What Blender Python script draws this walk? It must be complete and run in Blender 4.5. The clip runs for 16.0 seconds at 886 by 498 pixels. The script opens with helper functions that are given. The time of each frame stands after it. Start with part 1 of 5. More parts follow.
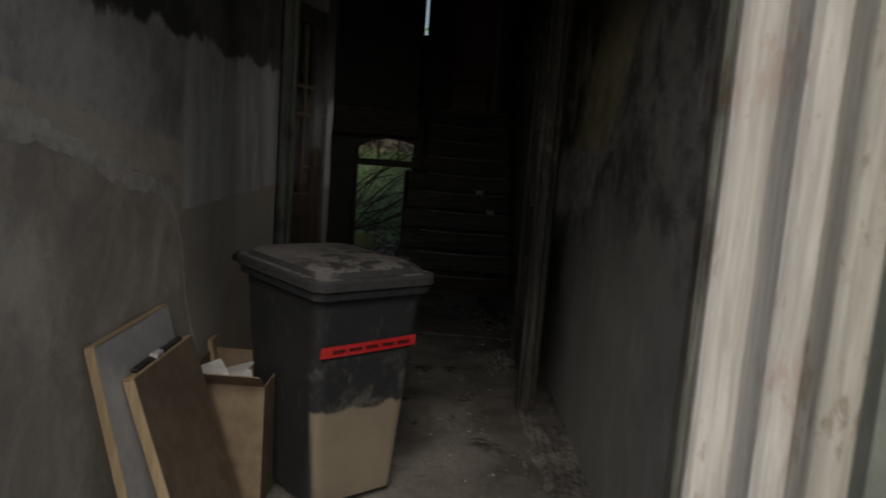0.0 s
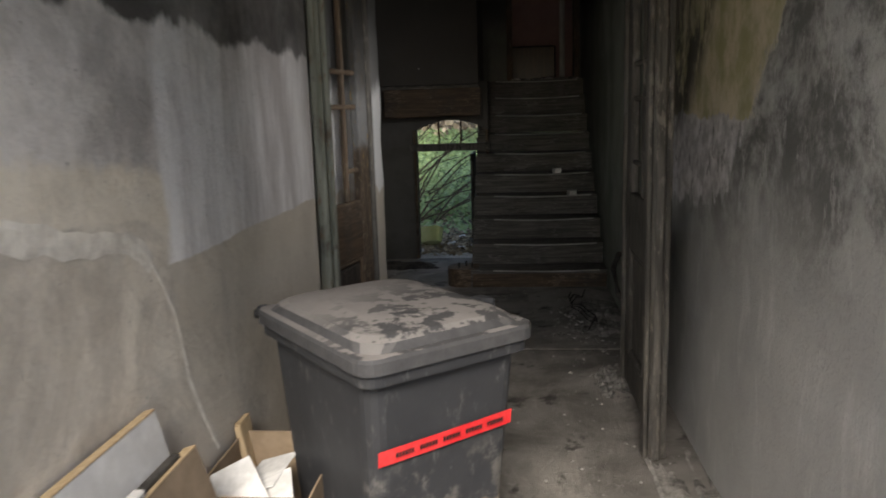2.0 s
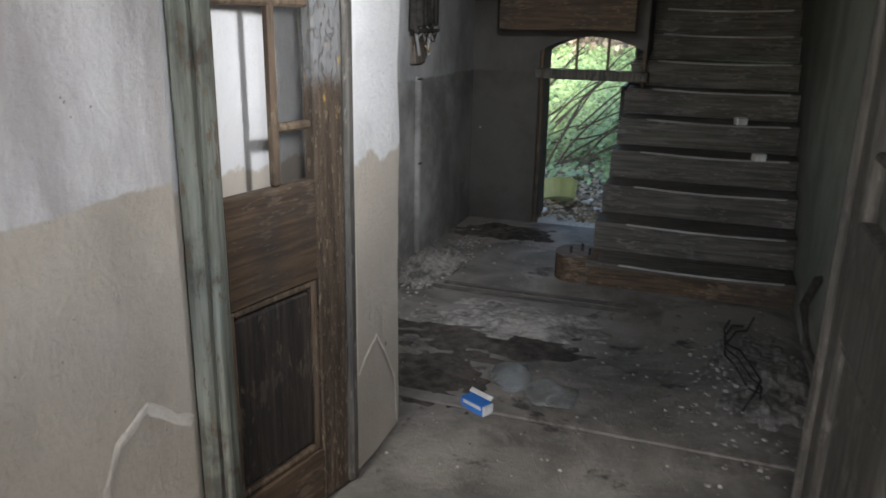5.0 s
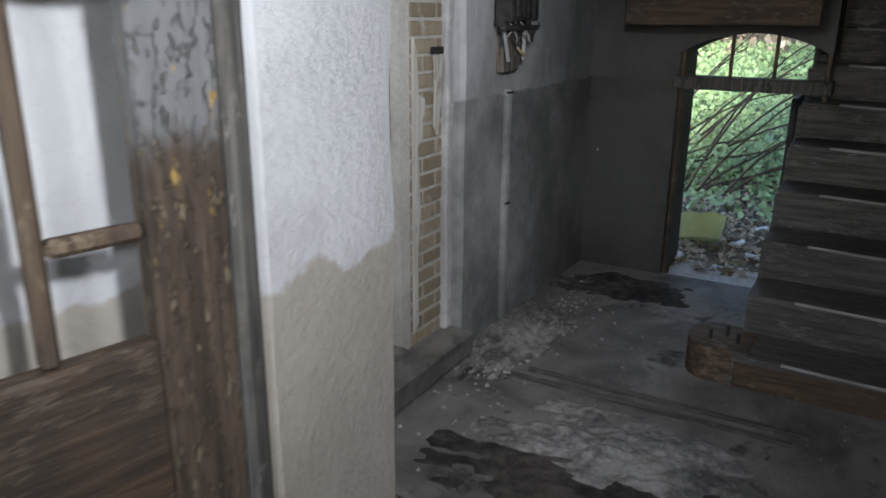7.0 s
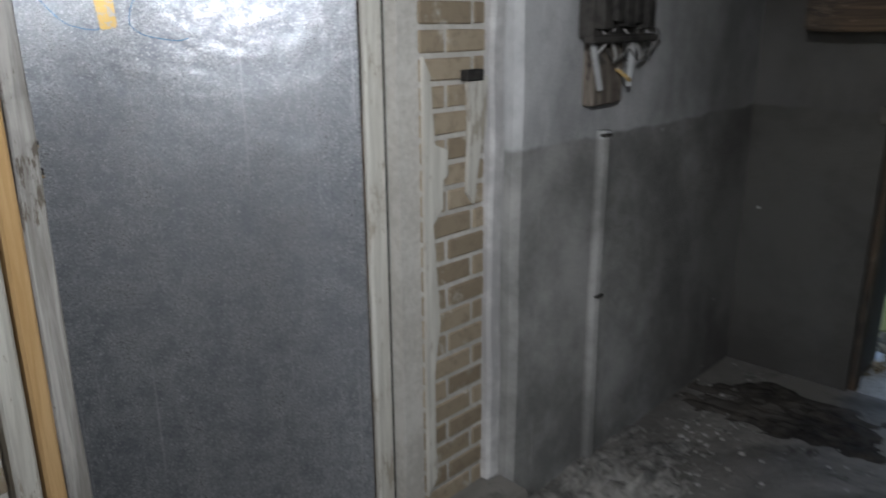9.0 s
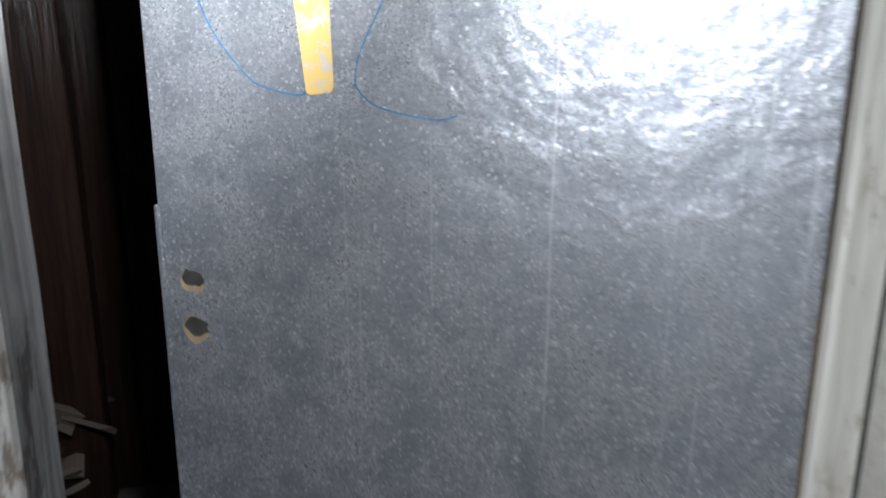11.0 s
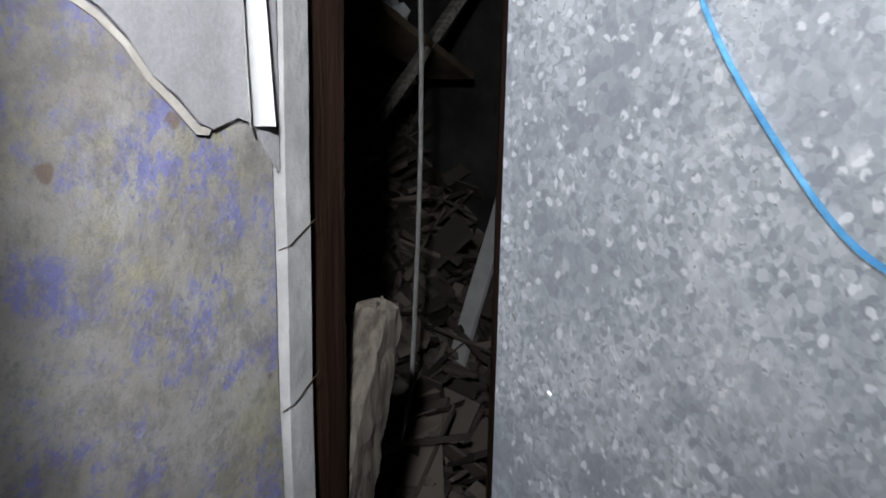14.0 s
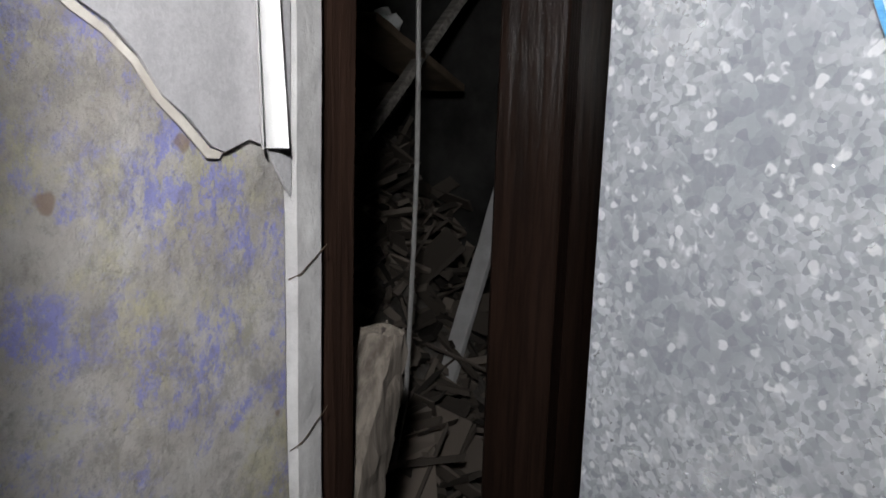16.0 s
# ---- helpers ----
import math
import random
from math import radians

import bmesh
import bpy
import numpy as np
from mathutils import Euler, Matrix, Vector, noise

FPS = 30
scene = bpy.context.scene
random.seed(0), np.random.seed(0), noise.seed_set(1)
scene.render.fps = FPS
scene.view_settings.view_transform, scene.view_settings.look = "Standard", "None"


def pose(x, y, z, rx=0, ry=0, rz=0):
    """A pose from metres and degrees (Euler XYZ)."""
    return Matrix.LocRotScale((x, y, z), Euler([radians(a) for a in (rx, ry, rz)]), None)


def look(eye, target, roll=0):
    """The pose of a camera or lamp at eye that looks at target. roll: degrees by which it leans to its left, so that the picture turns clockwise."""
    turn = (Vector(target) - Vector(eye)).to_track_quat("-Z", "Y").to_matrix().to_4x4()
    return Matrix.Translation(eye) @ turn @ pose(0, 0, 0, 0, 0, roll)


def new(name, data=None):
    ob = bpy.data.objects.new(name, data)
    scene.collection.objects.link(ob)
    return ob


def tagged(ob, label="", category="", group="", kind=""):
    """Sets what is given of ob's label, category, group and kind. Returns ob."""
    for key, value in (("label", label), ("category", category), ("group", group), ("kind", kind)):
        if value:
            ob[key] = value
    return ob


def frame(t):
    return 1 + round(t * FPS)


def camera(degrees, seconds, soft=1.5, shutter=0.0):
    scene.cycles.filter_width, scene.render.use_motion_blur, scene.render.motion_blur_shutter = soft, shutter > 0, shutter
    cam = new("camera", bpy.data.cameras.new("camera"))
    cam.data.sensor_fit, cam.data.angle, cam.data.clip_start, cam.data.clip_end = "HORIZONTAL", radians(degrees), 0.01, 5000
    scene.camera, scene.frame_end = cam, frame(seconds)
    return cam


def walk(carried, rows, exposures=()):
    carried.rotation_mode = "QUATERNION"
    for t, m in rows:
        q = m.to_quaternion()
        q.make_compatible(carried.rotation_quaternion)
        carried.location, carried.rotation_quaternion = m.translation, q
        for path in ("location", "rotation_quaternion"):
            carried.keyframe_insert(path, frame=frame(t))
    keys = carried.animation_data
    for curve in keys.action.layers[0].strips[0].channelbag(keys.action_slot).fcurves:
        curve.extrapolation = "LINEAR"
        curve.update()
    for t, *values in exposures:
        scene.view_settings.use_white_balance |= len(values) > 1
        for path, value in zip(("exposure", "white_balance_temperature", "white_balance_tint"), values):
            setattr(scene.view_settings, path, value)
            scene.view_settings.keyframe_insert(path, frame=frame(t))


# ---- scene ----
cam = camera(60.5, 16.0, soft=1.7, shutter=0.4)

# ---- the walk ----
S, EYE = 6.2, 1.556
HALL_ROWS = [
    (0.0, 0, 0, 0, 0.6, -8.3, -4.2), (0.5, .003, .033, .005, 8.4, -8.9, -4.2),
    (1.0, 0, .066, .006, 14.8, -9.4, -3.5), (1.5, -.01, .108, .008, 13.1, -9.6, -1.8),
    (2.0, -.012, .157, .009, 5.1, -10.4, 1.7), (2.5, -.004, .213, .009, 3.4, -10.6, 0.8),
    (3.0, .003, .272, .008, 3.7, -10.8, 0.6), (3.5, .013, .328, .008, 4, -12.5, 0.5),
    (4.0, .027, .387, .007, 9.4, -13.7, -0.5), (4.5, .034, .447, .007, 14.9, -15.6, -1),
    (7.0, -.006, .714, .007, 30.1, -17.3, -0.4), (7.5, -.015, .769, .008, 28.7, -17.3, -1.1),
    (8.0, -.024, .82, .007, 29.1, -17.4, -0.8), (8.5, -.037, .871, .006, 33.5, -17.1, 0),
    (9.0, -.052, .921, .005, 43.6, -16.7, 0.4), (9.5, -.072, .964, .006, 55.5, -16.4, -0.2)]
ROOM_ROWS = [
    (12.0, .017, .169, -.003, 2.9, -12.3, -0.2), (12.5, .019, .458, -.007, 14.1, -11.8, -0.6),
    (13.0, -.036, .609, -.01, 21.8, -11.5, -0.3), (13.5, -.116, .706, -.013, 26.9, -11.5, -0.6),
    (14.0, -.173, .774, -.001, 26.3, -11.2, -1.1), (14.5, -.225, .833, .014, 25.2, -11, -1.5),
    (15.0, -.261, .853, .018, 25.3, -10.8, -1.9), (15.5, -.278, .843, .018, 25.2, -10.7, -1.8),
    (16.0, -.293, .827, .021, 24.9, -10.5, -1.7)]
HINGE = Vector((-1.80, 6.963, 0))
LEAF_W, LEAF_OPEN = 0.80, 28.7
EDGE = HINGE + LEAF_W * Vector((-math.sin(radians(LEAF_OPEN)), -math.cos(radians(LEAF_OPEN)), 0))
rows = [(t, pose(x * S, y * S, EYE + z * S, 90 + p, r, a)) for t, x, y, z, a, p, r in HALL_ROWS]
for t, x, y, z, a, p, r in ROOM_ROWS:
    dx, dy = (x + .433) * .46, (y - 1.42) * .46
    rows.append((t, pose(EDGE.x - dy, EDGE.y + dx, 1.626 + z * .46, 90 + p, r, a + 90)))
walk(cam, rows, exposures=[(0.0, -0.75, 7200, 11), (0.5, 0.6, 7400, 12), (1.0, 1.4, 7400, 12), (1.5, 1.6, 7300, 12), (2.5, 2.1, 7000, 12), (4.5, 3.0, 6700, 11), (7.0, 2.8, 6300, 11), (8.0, 2.6, 6400, 10), (8.5, 2.6, 6500, 10), (9.0, 2.8, 6400, 10), (9.5, 3.1, 6200, 10), (12.5, 2.9, 6200, 10), (14.5, 2.9, 6500, 10), (16.0, 2.85, 6700, 11)])

# ---- world and light ----
world = bpy.data.worlds.new("overcast_sky")
scene.world = world
world.use_nodes = True
wn = world.node_tree
sky = wn.nodes.new("ShaderNodeTexSky")
sky.sky_type, sky.sun_disc = "NISHITA", False
sky.sun_elevation, sky.sun_rotation = radians(40), radians(200)
wn.links.new(sky.outputs[0], wn.nodes["Background"].inputs[0])
wn.nodes["Background"].inputs[1].default_value = 0.12
sun = new("sun", bpy.data.lights.new("sun", "SUN"))
sun.data.energy, sun.data.angle, sun.data.color = 2.2, radians(25), (1, .96, .9)
sun.matrix_world = look((0, -6, 9.5), (0, 3, 2))


def torch(name, eye, target, watts, cone, blend, size):
    """The walker's torch, which lights the wall before it."""
    lamp = new(name, bpy.data.lights.new(name, "SPOT"))
    lamp.data.energy, lamp.data.spot_size, lamp.data.spot_blend = watts, radians(cone), blend
    lamp.data.shadow_soft_size, lamp.data.color = size, (0.93, 0.96, 1.0)
    lamp.matrix_world = look(eye, target)
    return lamp


torch("torch_corridor", (0.10, 3.70, 1.78), (-0.75, 5.20, 1.30), 5, 140, 1.0, 0.05)
torch("torch_doorway", (-0.15, 4.85, 1.78), (-1.00, 5.40, 1.35), 5.5, 105, 1.0, 0.05)
torch("torch_hall", (-0.50, 6.02, 1.92), (-1.78, 7.25, 1.00), 12, 130, 1.0, 0.03)
torch("torch_room", (-1.66, 6.40, 1.96), (-2.5, 6.07, 1.88), 9, 108, 1.0, 0.03)


# ---- materials ----
class Shader:
    """A node material built from small steps."""

    def __init__(self, name):
        self.mat = bpy.data.materials.new(name)
        self.mat.use_nodes = True
        self.tree = self.mat.node_tree
        self.bsdf = self.tree.nodes["Principled BSDF"]
        self.place = self.tree.nodes.new("ShaderNodeNewGeometry").outputs["Position"]

    def link(self, value, socket):
        if isinstance(value, bpy.types.NodeSocket):
            self.tree.links.new(value, socket)
        elif isinstance(value, tuple):
            socket.default_value = (*value, 1) if len(value) == 3 and len(socket.default_value) == 4 else value
        else:
            socket.default_value = value

    def local(self):
        self.place = self.tree.nodes.new("ShaderNodeTexCoord").outputs["Object"]
        return self

    def stretched(self, sx, sy, sz):
        n = self.tree.nodes.new("ShaderNodeVectorMath")
        n.operation = "MULTIPLY"
        self.link(self.place, n.inputs[0])
        n.inputs[1].default_value = (sx, sy, sz)
        return n.outputs[0]

    def jitter(self, amount, scale):
        """The place, shaken by fine noise, to break straight cell edges."""
        n = self.tree.nodes.new("ShaderNodeTexNoise")
        self.link(self.place, n.inputs["Vector"])
        n.inputs["Scale"].default_value = scale
        m = self.tree.nodes.new("ShaderNodeVectorMath")
        m.operation = "MULTIPLY_ADD"
        self.link(n.outputs["Color"], m.inputs[0])
        m.inputs[1].default_value = (amount,) * 3
        self.link(self.place, m.inputs[2])
        return m.outputs[0]

    def noise(self, scale, detail=6, rough=.6, twist=0.0, at=None):
        n = self.tree.nodes.new("ShaderNodeTexNoise")
        self.link(at or self.place, n.inputs["Vector"])
        for key, v in (("Scale", scale), ("Detail", detail), ("Roughness", rough), ("Distortion", twist)):
            n.inputs[key].default_value = v
        return n.outputs["Fac"]

    def cells(self, scale, at=None, feature="F1", out="Distance", rand=1.0):
        n = self.tree.nodes.new("ShaderNodeTexVoronoi")
        n.feature = feature
        self.link(at or self.place, n.inputs["Vector"])
        n.inputs["Scale"].default_value, n.inputs["Randomness"].default_value = scale, rand
        return n.outputs[out]

    def axis(self, which):
        n = self.tree.nodes.new("ShaderNodeSeparateXYZ")
        self.link(self.place, n.inputs[0])
        return n.outputs[which]

    def op(self, kind, a, b=0.0, c=0.0):
        n = self.tree.nodes.new("ShaderNodeMath")
        n.operation = kind
        for i, v in enumerate((a, b, c)):
            self.link(v, n.inputs[i])
        return n.outputs[0]

    def step(self, value, lo, hi):
        n = self.tree.nodes.new("ShaderNodeMapRange")
        n.interpolation_type = "SMOOTHSTEP"
        self.link(value, n.inputs["Value"])
        n.inputs["From Min"].default_value, n.inputs["From Max"].default_value = lo, hi
        return n.outputs["Result"]

    def mix(self, fac, a, b):
        n = self.tree.nodes.new("ShaderNodeMix")
        n.data_type = "RGBA"
        self.link(fac, n.inputs[0])
        self.link(a, n.inputs[6])
        self.link(b, n.inputs[7])
        return n.outputs[2]

    def chance(self):
        return self.tree.nodes.new("ShaderNodeObjectInfo").outputs["Random"]

    def island(self):
        return self.tree.nodes.new("ShaderNodeNewGeometry").outputs["Random Per Island"]

    def above(self, z, ragged=.15, scale=3.0, soft=.03, streak=1.0):
        """1 above the height z, with a ragged edge."""
        n = self.noise(scale, 7, .62, at=self.stretched(1, 1, streak))
        return self.step(self.op("ADD", self.axis(2), self.op("MULTIPLY_ADD", n, ragged * 2, -ragged)), z - soft, z + soft)

    def done(self, colour, rough=.9, metal=0.0, bump=None, depth=.01, spec=.3):
        self.link(colour, self.bsdf.inputs["Base Color"])
        self.link(rough, self.bsdf.inputs["Roughness"])
        self.link(metal, self.bsdf.inputs["Metallic"])
        self.bsdf.inputs["Specular IOR Level"].default_value = spec
        if bump is not None:
            n = self.tree.nodes.new("ShaderNodeBump")
            n.inputs["Distance"].default_value = depth
            self.link(bump, n.inputs["Height"])
            self.link(n.outputs[0], self.bsdf.inputs["Normal"])
        return self.mat


def plain(name, a, b, scale=20, rough=.8, depth=.003, metal=0.0, spec=.3, local=True):
    s = Shader(name)
    if local:
        s.local()
    n = s.noise(scale, 8, .65)
    big = s.noise(scale * .12, 4, .6)
    c = s.mix(s.step(s.op("ADD", n, big), .75, 1.25), a, b)
    return s.done(c, rough, metal, n, depth, spec)


def grime(s, colour, amount=.5, tint=(.06, .055, .05), scale=1.6):
    """Stains at two scales over a colour."""
    a = s.step(s.noise(scale, 8, .65, .6), .5, .75)
    b = s.step(s.noise(scale * 9, 6, .7), .55, .8)
    colour = s.mix(s.op("MULTIPLY", a, amount), colour, tint)
    return s.mix(s.op("MULTIPLY", b, amount * .5), colour, tint)


def make_corridor_plaster(name):
    s = Shader(name)
    fine, mid = s.noise(60, 6, .7), s.noise(4, 8, .6)
    beige = s.mix(mid, (.45, .40, .34), (.66, .60, .52))
    streaks = s.step(s.noise(3.2, 8, .65, .3, at=s.stretched(1, 1, .22)), .36, .64)
    white = s.mix(streaks, (.50, .47, .465), (.82, .80, .80))
    c = s.mix(s.above(1.20, .03, 2.6, .005), beige, white)
    # older coats near the entrance: a pale band over a ridge, bare beige under it
    jit = s.op("MULTIPLY_ADD", s.noise(3.4, 8, .65), .16, -.08)
    y, z = s.axis(1), s.op("ADD", s.axis(2), jit)
    ridge = s.op("MULTIPLY_ADD", y, -.165, 1.80)
    crest = s.op("MULTIPLY_ADD", y, -.12, 1.83)
    over = s.step(s.op("SUBTRACT", z, ridge), -.006, .012)
    under_crest = s.op("SUBTRACT", 1.0, s.step(s.op("SUBTRACT", s.op("ADD", z, s.op("MULTIPLY_ADD", s.noise(9, 8, .7), .12, -.06)), crest), -.02, .03))
    bare = s.mix(s.step(s.noise(2.2, 9, .68, .5), .34, .66), (.48, .43, .37), (.78, .71, .62))
    band = s.mix(s.noise(9, 8, .65), (.62, .55, .46), (.84, .77, .67))
    grey = s.mix(s.step(s.noise(2.8, 9, .66, .3), .36, .64), (.42, .395, .38), (.70, .66, .635))
    old = s.mix(over, bare, s.mix(under_crest, grey, band))
    near = s.op("SUBTRACT", 1.0, s.step(s.op("ADD", y, s.op("MULTIPLY_ADD", s.noise(5, 7, .6, at=s.stretched(1, 1, .4)), .26, -.13)), 2.99, 3.07))
    c = s.mix(near, c, old)
    soot = s.above(1.87, .11, 5.0, .018, .7)
    heavy = s.step(s.noise(2.4, 8, .7, .4), .30, .62)
    c = s.mix(s.op("MULTIPLY", soot, s.op("MULTIPLY_ADD", heavy, .22, .70)), c, (.05, .048, .046))
    c = grime(s, c, .38, (.21, .195, .18))
    specks = s.op("MULTIPLY", s.step(s.cells(26, at=s.jitter(.02, 30)), .12, .07), s.step(s.noise(6, 3), .52, .60))
    c = s.mix(s.op("MULTIPLY", specks, .6), c, (.16, .14, .12))
    return s.done(c, .92, 0, s.op("ADD", s.op("MULTIPLY", fine, .18), mid), .018, .2)


def make_right_plaster(name):
    s = Shader(name)
    fine, mid = s.noise(55, 6, .7), s.noise(3, 8, .6)
    c = s.mix(mid, (.27, .27, .265), (.47, .47, .455))
    runs = s.step(s.noise(11, 8, .7, .2, at=s.stretched(1, 1, .25)), .52, .66)
    c = s.mix(s.op("MULTIPLY", runs, .35), c, (.56, .56, .55))
    y, z = s.axis(1), s.axis(2)
    # black mould mottles the upper wall towards the entrance
    mould = s.op("MULTIPLY", s.step(s.noise(2.2, 10, .74, .3), .44, .60), s.above(1.18, .35, 1.6, .30))
    c = s.mix(s.op("MULTIPLY", mould, .80), c, (.075, .075, .073))
    pale = s.op("MULTIPLY", s.step(s.noise(9, 10, .75, .2, at=s.stretched(1, 1, .55)), .56, .62), s.above(1.2, .2, 2, .2))
    c = s.mix(s.op("MULTIPLY", pale, .55), c, (.50, .49, .48))
    # a white coat hangs in drips below a bare ochre patch
    jag = s.op("MULTIPLY_ADD", s.noise(7, 9, .7, .2, at=s.stretched(1, 1, .30)), .44, -.22)
    jit = s.op("MULTIPLY_ADD", s.noise(5, 9, .68), .36, -.18)
    deep = s.step(s.op("ADD", s.op("ADD", y, jit), s.op("MULTIPLY_ADD", z, .9, -1.50)), 3.66, 3.71)
    drip = s.step(s.op("ADD", s.op("ADD", z, jag), s.op("MULTIPLY", y, .14)), 1.795, 1.815)
    white = s.mix(s.step(s.noise(10, 9, .7), .36, .64), (.36, .35, .36), (.68, .665, .68))
    holes = s.step(s.noise(12, 8, .7, .3, at=s.stretched(1, 1, .6)), .56, .61)
    white = s.mix(s.op("MULTIPLY", holes, .75), white, (.16, .16, .16))
    c = s.mix(s.op("MULTIPLY", deep, drip), c, white)
    ochre = s.mix(s.step(s.noise(4, 9, .68), .36, .64), (.36, .34, .19), (.60, .53, .40))
    c = s.mix(s.op("MULTIPLY", deep, s.step(s.op("ADD", z, s.op("MULTIPLY", jit, .5)), 1.545, 1.56)), c, ochre)
    black = s.op("MULTIPLY", s.step(s.noise(4.5, 9, .72, .4, at=s.stretched(1, 1, .5)), .40, .52), s.step(s.op("ADD", s.op("ADD", y, z), jit), 6.15, 6.45))
    c = s.mix(s.op("MULTIPLY", s.op("MULTIPLY", black, s.above(1.5, .2, 3, .1)), .9), c, (.045, .044, .043))
    c = s.mix(s.op("MULTIPLY", s.above(2.15, .25, 2, .2), .8), c, (.05, .048, .045))
    c = grime(s, c, .3, (.13, .13, .125))
    return s.done(c, .88, 0, s.op("ADD", s.op("MULTIPLY", fine, .35), mid), .012, .25)


def make_hall_plaster(name, dado, low, high, sooty=1.9, wet=.4):
    s = Shader(name)
    fine, mid = s.noise(50, 6, .7), s.noise(2.6, 8, .62, .4)
    blot = s.step(s.noise(1.6, 9, .68, .15), .36, .64)
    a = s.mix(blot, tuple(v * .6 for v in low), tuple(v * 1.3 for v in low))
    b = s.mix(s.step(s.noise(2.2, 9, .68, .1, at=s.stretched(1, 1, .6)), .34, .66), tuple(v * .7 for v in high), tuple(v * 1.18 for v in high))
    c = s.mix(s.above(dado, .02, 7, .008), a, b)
    c = s.mix(s.op("MULTIPLY", s.above(sooty, .3, 1.8, .25), .85), c, (.04, .038, .036))
    # Darker brown towards the back, between y 7.9 and 8.9, with an uneven edge.
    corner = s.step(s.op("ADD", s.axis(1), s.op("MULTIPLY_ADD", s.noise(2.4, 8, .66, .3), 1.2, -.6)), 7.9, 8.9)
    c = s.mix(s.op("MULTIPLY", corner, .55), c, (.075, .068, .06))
    c = grime(s, c, wet, (.10, .10, .095), 1.3)
    spots = s.step(s.cells(9, out="Distance"), .10, .05)
    c = s.mix(s.op("MULTIPLY", spots, s.step(s.noise(7, 2), .58, .66)), c, (.55, .54, .53))
    return s.done(c, .9, 0, s.op("ADD", s.op("MULTIPLY", fine, .4), mid), .01, .25)


def make_stub_plaster(name):
    s = Shader(name)
    fine, mid = s.noise(45, 7, .7), s.noise(3, 8, .62, .3)
    beige = s.mix(mid, (.46, .41, .35), (.60, .55, .48))
    white = s.mix(s.noise(4, 8, .6), (.70, .70, .71), (.80, .80, .80))
    c = s.mix(s.above(1.17, .16, 2.6, .012), beige, white)
    pock = s.step(s.cells(7), .09, .04)
    c = s.mix(s.op("MULTIPLY", pock, s.step(s.noise(5, 2), .52, .6)), c, (.17, .14, .11))
    c = s.mix(s.op("MULTIPLY", s.above(1.76, .14, 4, .06, .6), .8), c, (.055, .052, .05))
    c = grime(s, c, .3, (.3, .29, .28), 2.5)
    return s.done(c, .9, 0, s.op("ADD", s.op("MULTIPLY", fine, .35), s.op("MULTIPLY", mid, .8)), .02, .2)


def make_blue_plaster(name):
    s = Shader(name)
    fine, mid = s.noise(38, 8, .72), s.noise(5, 9, .66, .3)
    c = s.mix(s.step(mid, .35, .65), (.40, .37, .33), (.62, .60, .58))
    yellow = s.step(s.noise(9, 9, .75, .2), .50, .62)
    c = s.mix(s.op("MULTIPLY", yellow, .7), c, (.52, .49, .32))
    blue = s.op("MULTIPLY", s.step(s.noise(8.0, 10, .76, .2), .46, .56), s.step(s.noise(48, 10, .8, at=s.stretched(1, 1, .7)), .46, .54))
    c = s.mix(s.op("MULTIPLY", blue, .72), c, (.24, .26, .70))
    c = s.mix(s.op("MULTIPLY", s.step(s.noise(26, 10, .8), .46, .62), .6), c, (.27, .255, .235))
    c = s.mix(s.op("MULTIPLY", s.step(s.noise(130, 7, .75), .54, .66), .45), c, (.24, .225, .21))
    c = grime(s, c, .3, (.27, .25, .22), 5)
    holes = s.step(s.cells(11, at=s.jitter(.02, 40)), .10, .06)
    c = s.mix(s.op("MULTIPLY", holes, .7), c, (.25, .17, .12))
    return s.done(c, .92, 0, s.op("ADD", s.op("MULTIPLY", s.noise(160, 8, .75), .35), s.noise(14, 7, .6)), .006, .2)


def make_galvanised(name):
    s = Shader(name).local()
    warp = s.jitter(.0045, 150)
    tone = s.cells(420, at=warp, out="Color")
    sep = s.tree.nodes.new("ShaderNodeSeparateXYZ")
    s.link(tone, sep.inputs[0])
    k = s.op("MULTIPLY", sep.outputs[0], s.step(s.noise(14, 5, .6), .3, .7))
    tone2 = s.cells(210, at=warp, out="Color")
    sep2 = s.tree.nodes.new("ShaderNodeSeparateXYZ")
    s.link(tone2, sep2.inputs[0])
    k = s.op("MULTIPLY_ADD", sep2.outputs[1], .35, k)
    c = s.mix(s.step(k, -.15, 1.25), (.25, .265, .295), (.66, .68, .71))
    c = s.mix(s.op("MULTIPLY", s.step(s.noise(3, 7, .6), .5, .75), .4), c, (.20, .22, .26))
    line = s.step(s.noise(90, 3, .6, at=s.stretched(1, 1, .012)), .64, .70)
    c = s.mix(s.op("MULTIPLY", line, .45), c, (.8, .8, .82))
    fleck = s.step(s.cells(150, at=s.jitter(.008, 90)), .34, .24)
    fleck = s.op("MULTIPLY", fleck, s.step(s.noise(120, 2), .47, .54))
    c = s.mix(s.op("MULTIPLY", fleck, .6), c, (.94, .94, .95))
    wide = s.op("MULTIPLY", s.step(s.cells(75, at=s.stretched(1, 1, .7)), .30, .16), s.step(s.noise(60, 3), .50, .56))
    c = s.mix(s.op("MULTIPLY", wide, .35), c, (.86, .87, .89))
    rough = s.op("MULTIPLY_ADD", k, -.20, .47)
    return s.done(c, rough, .7, s.op("ADD", k, s.noise(20, 4)), .0015, .5)


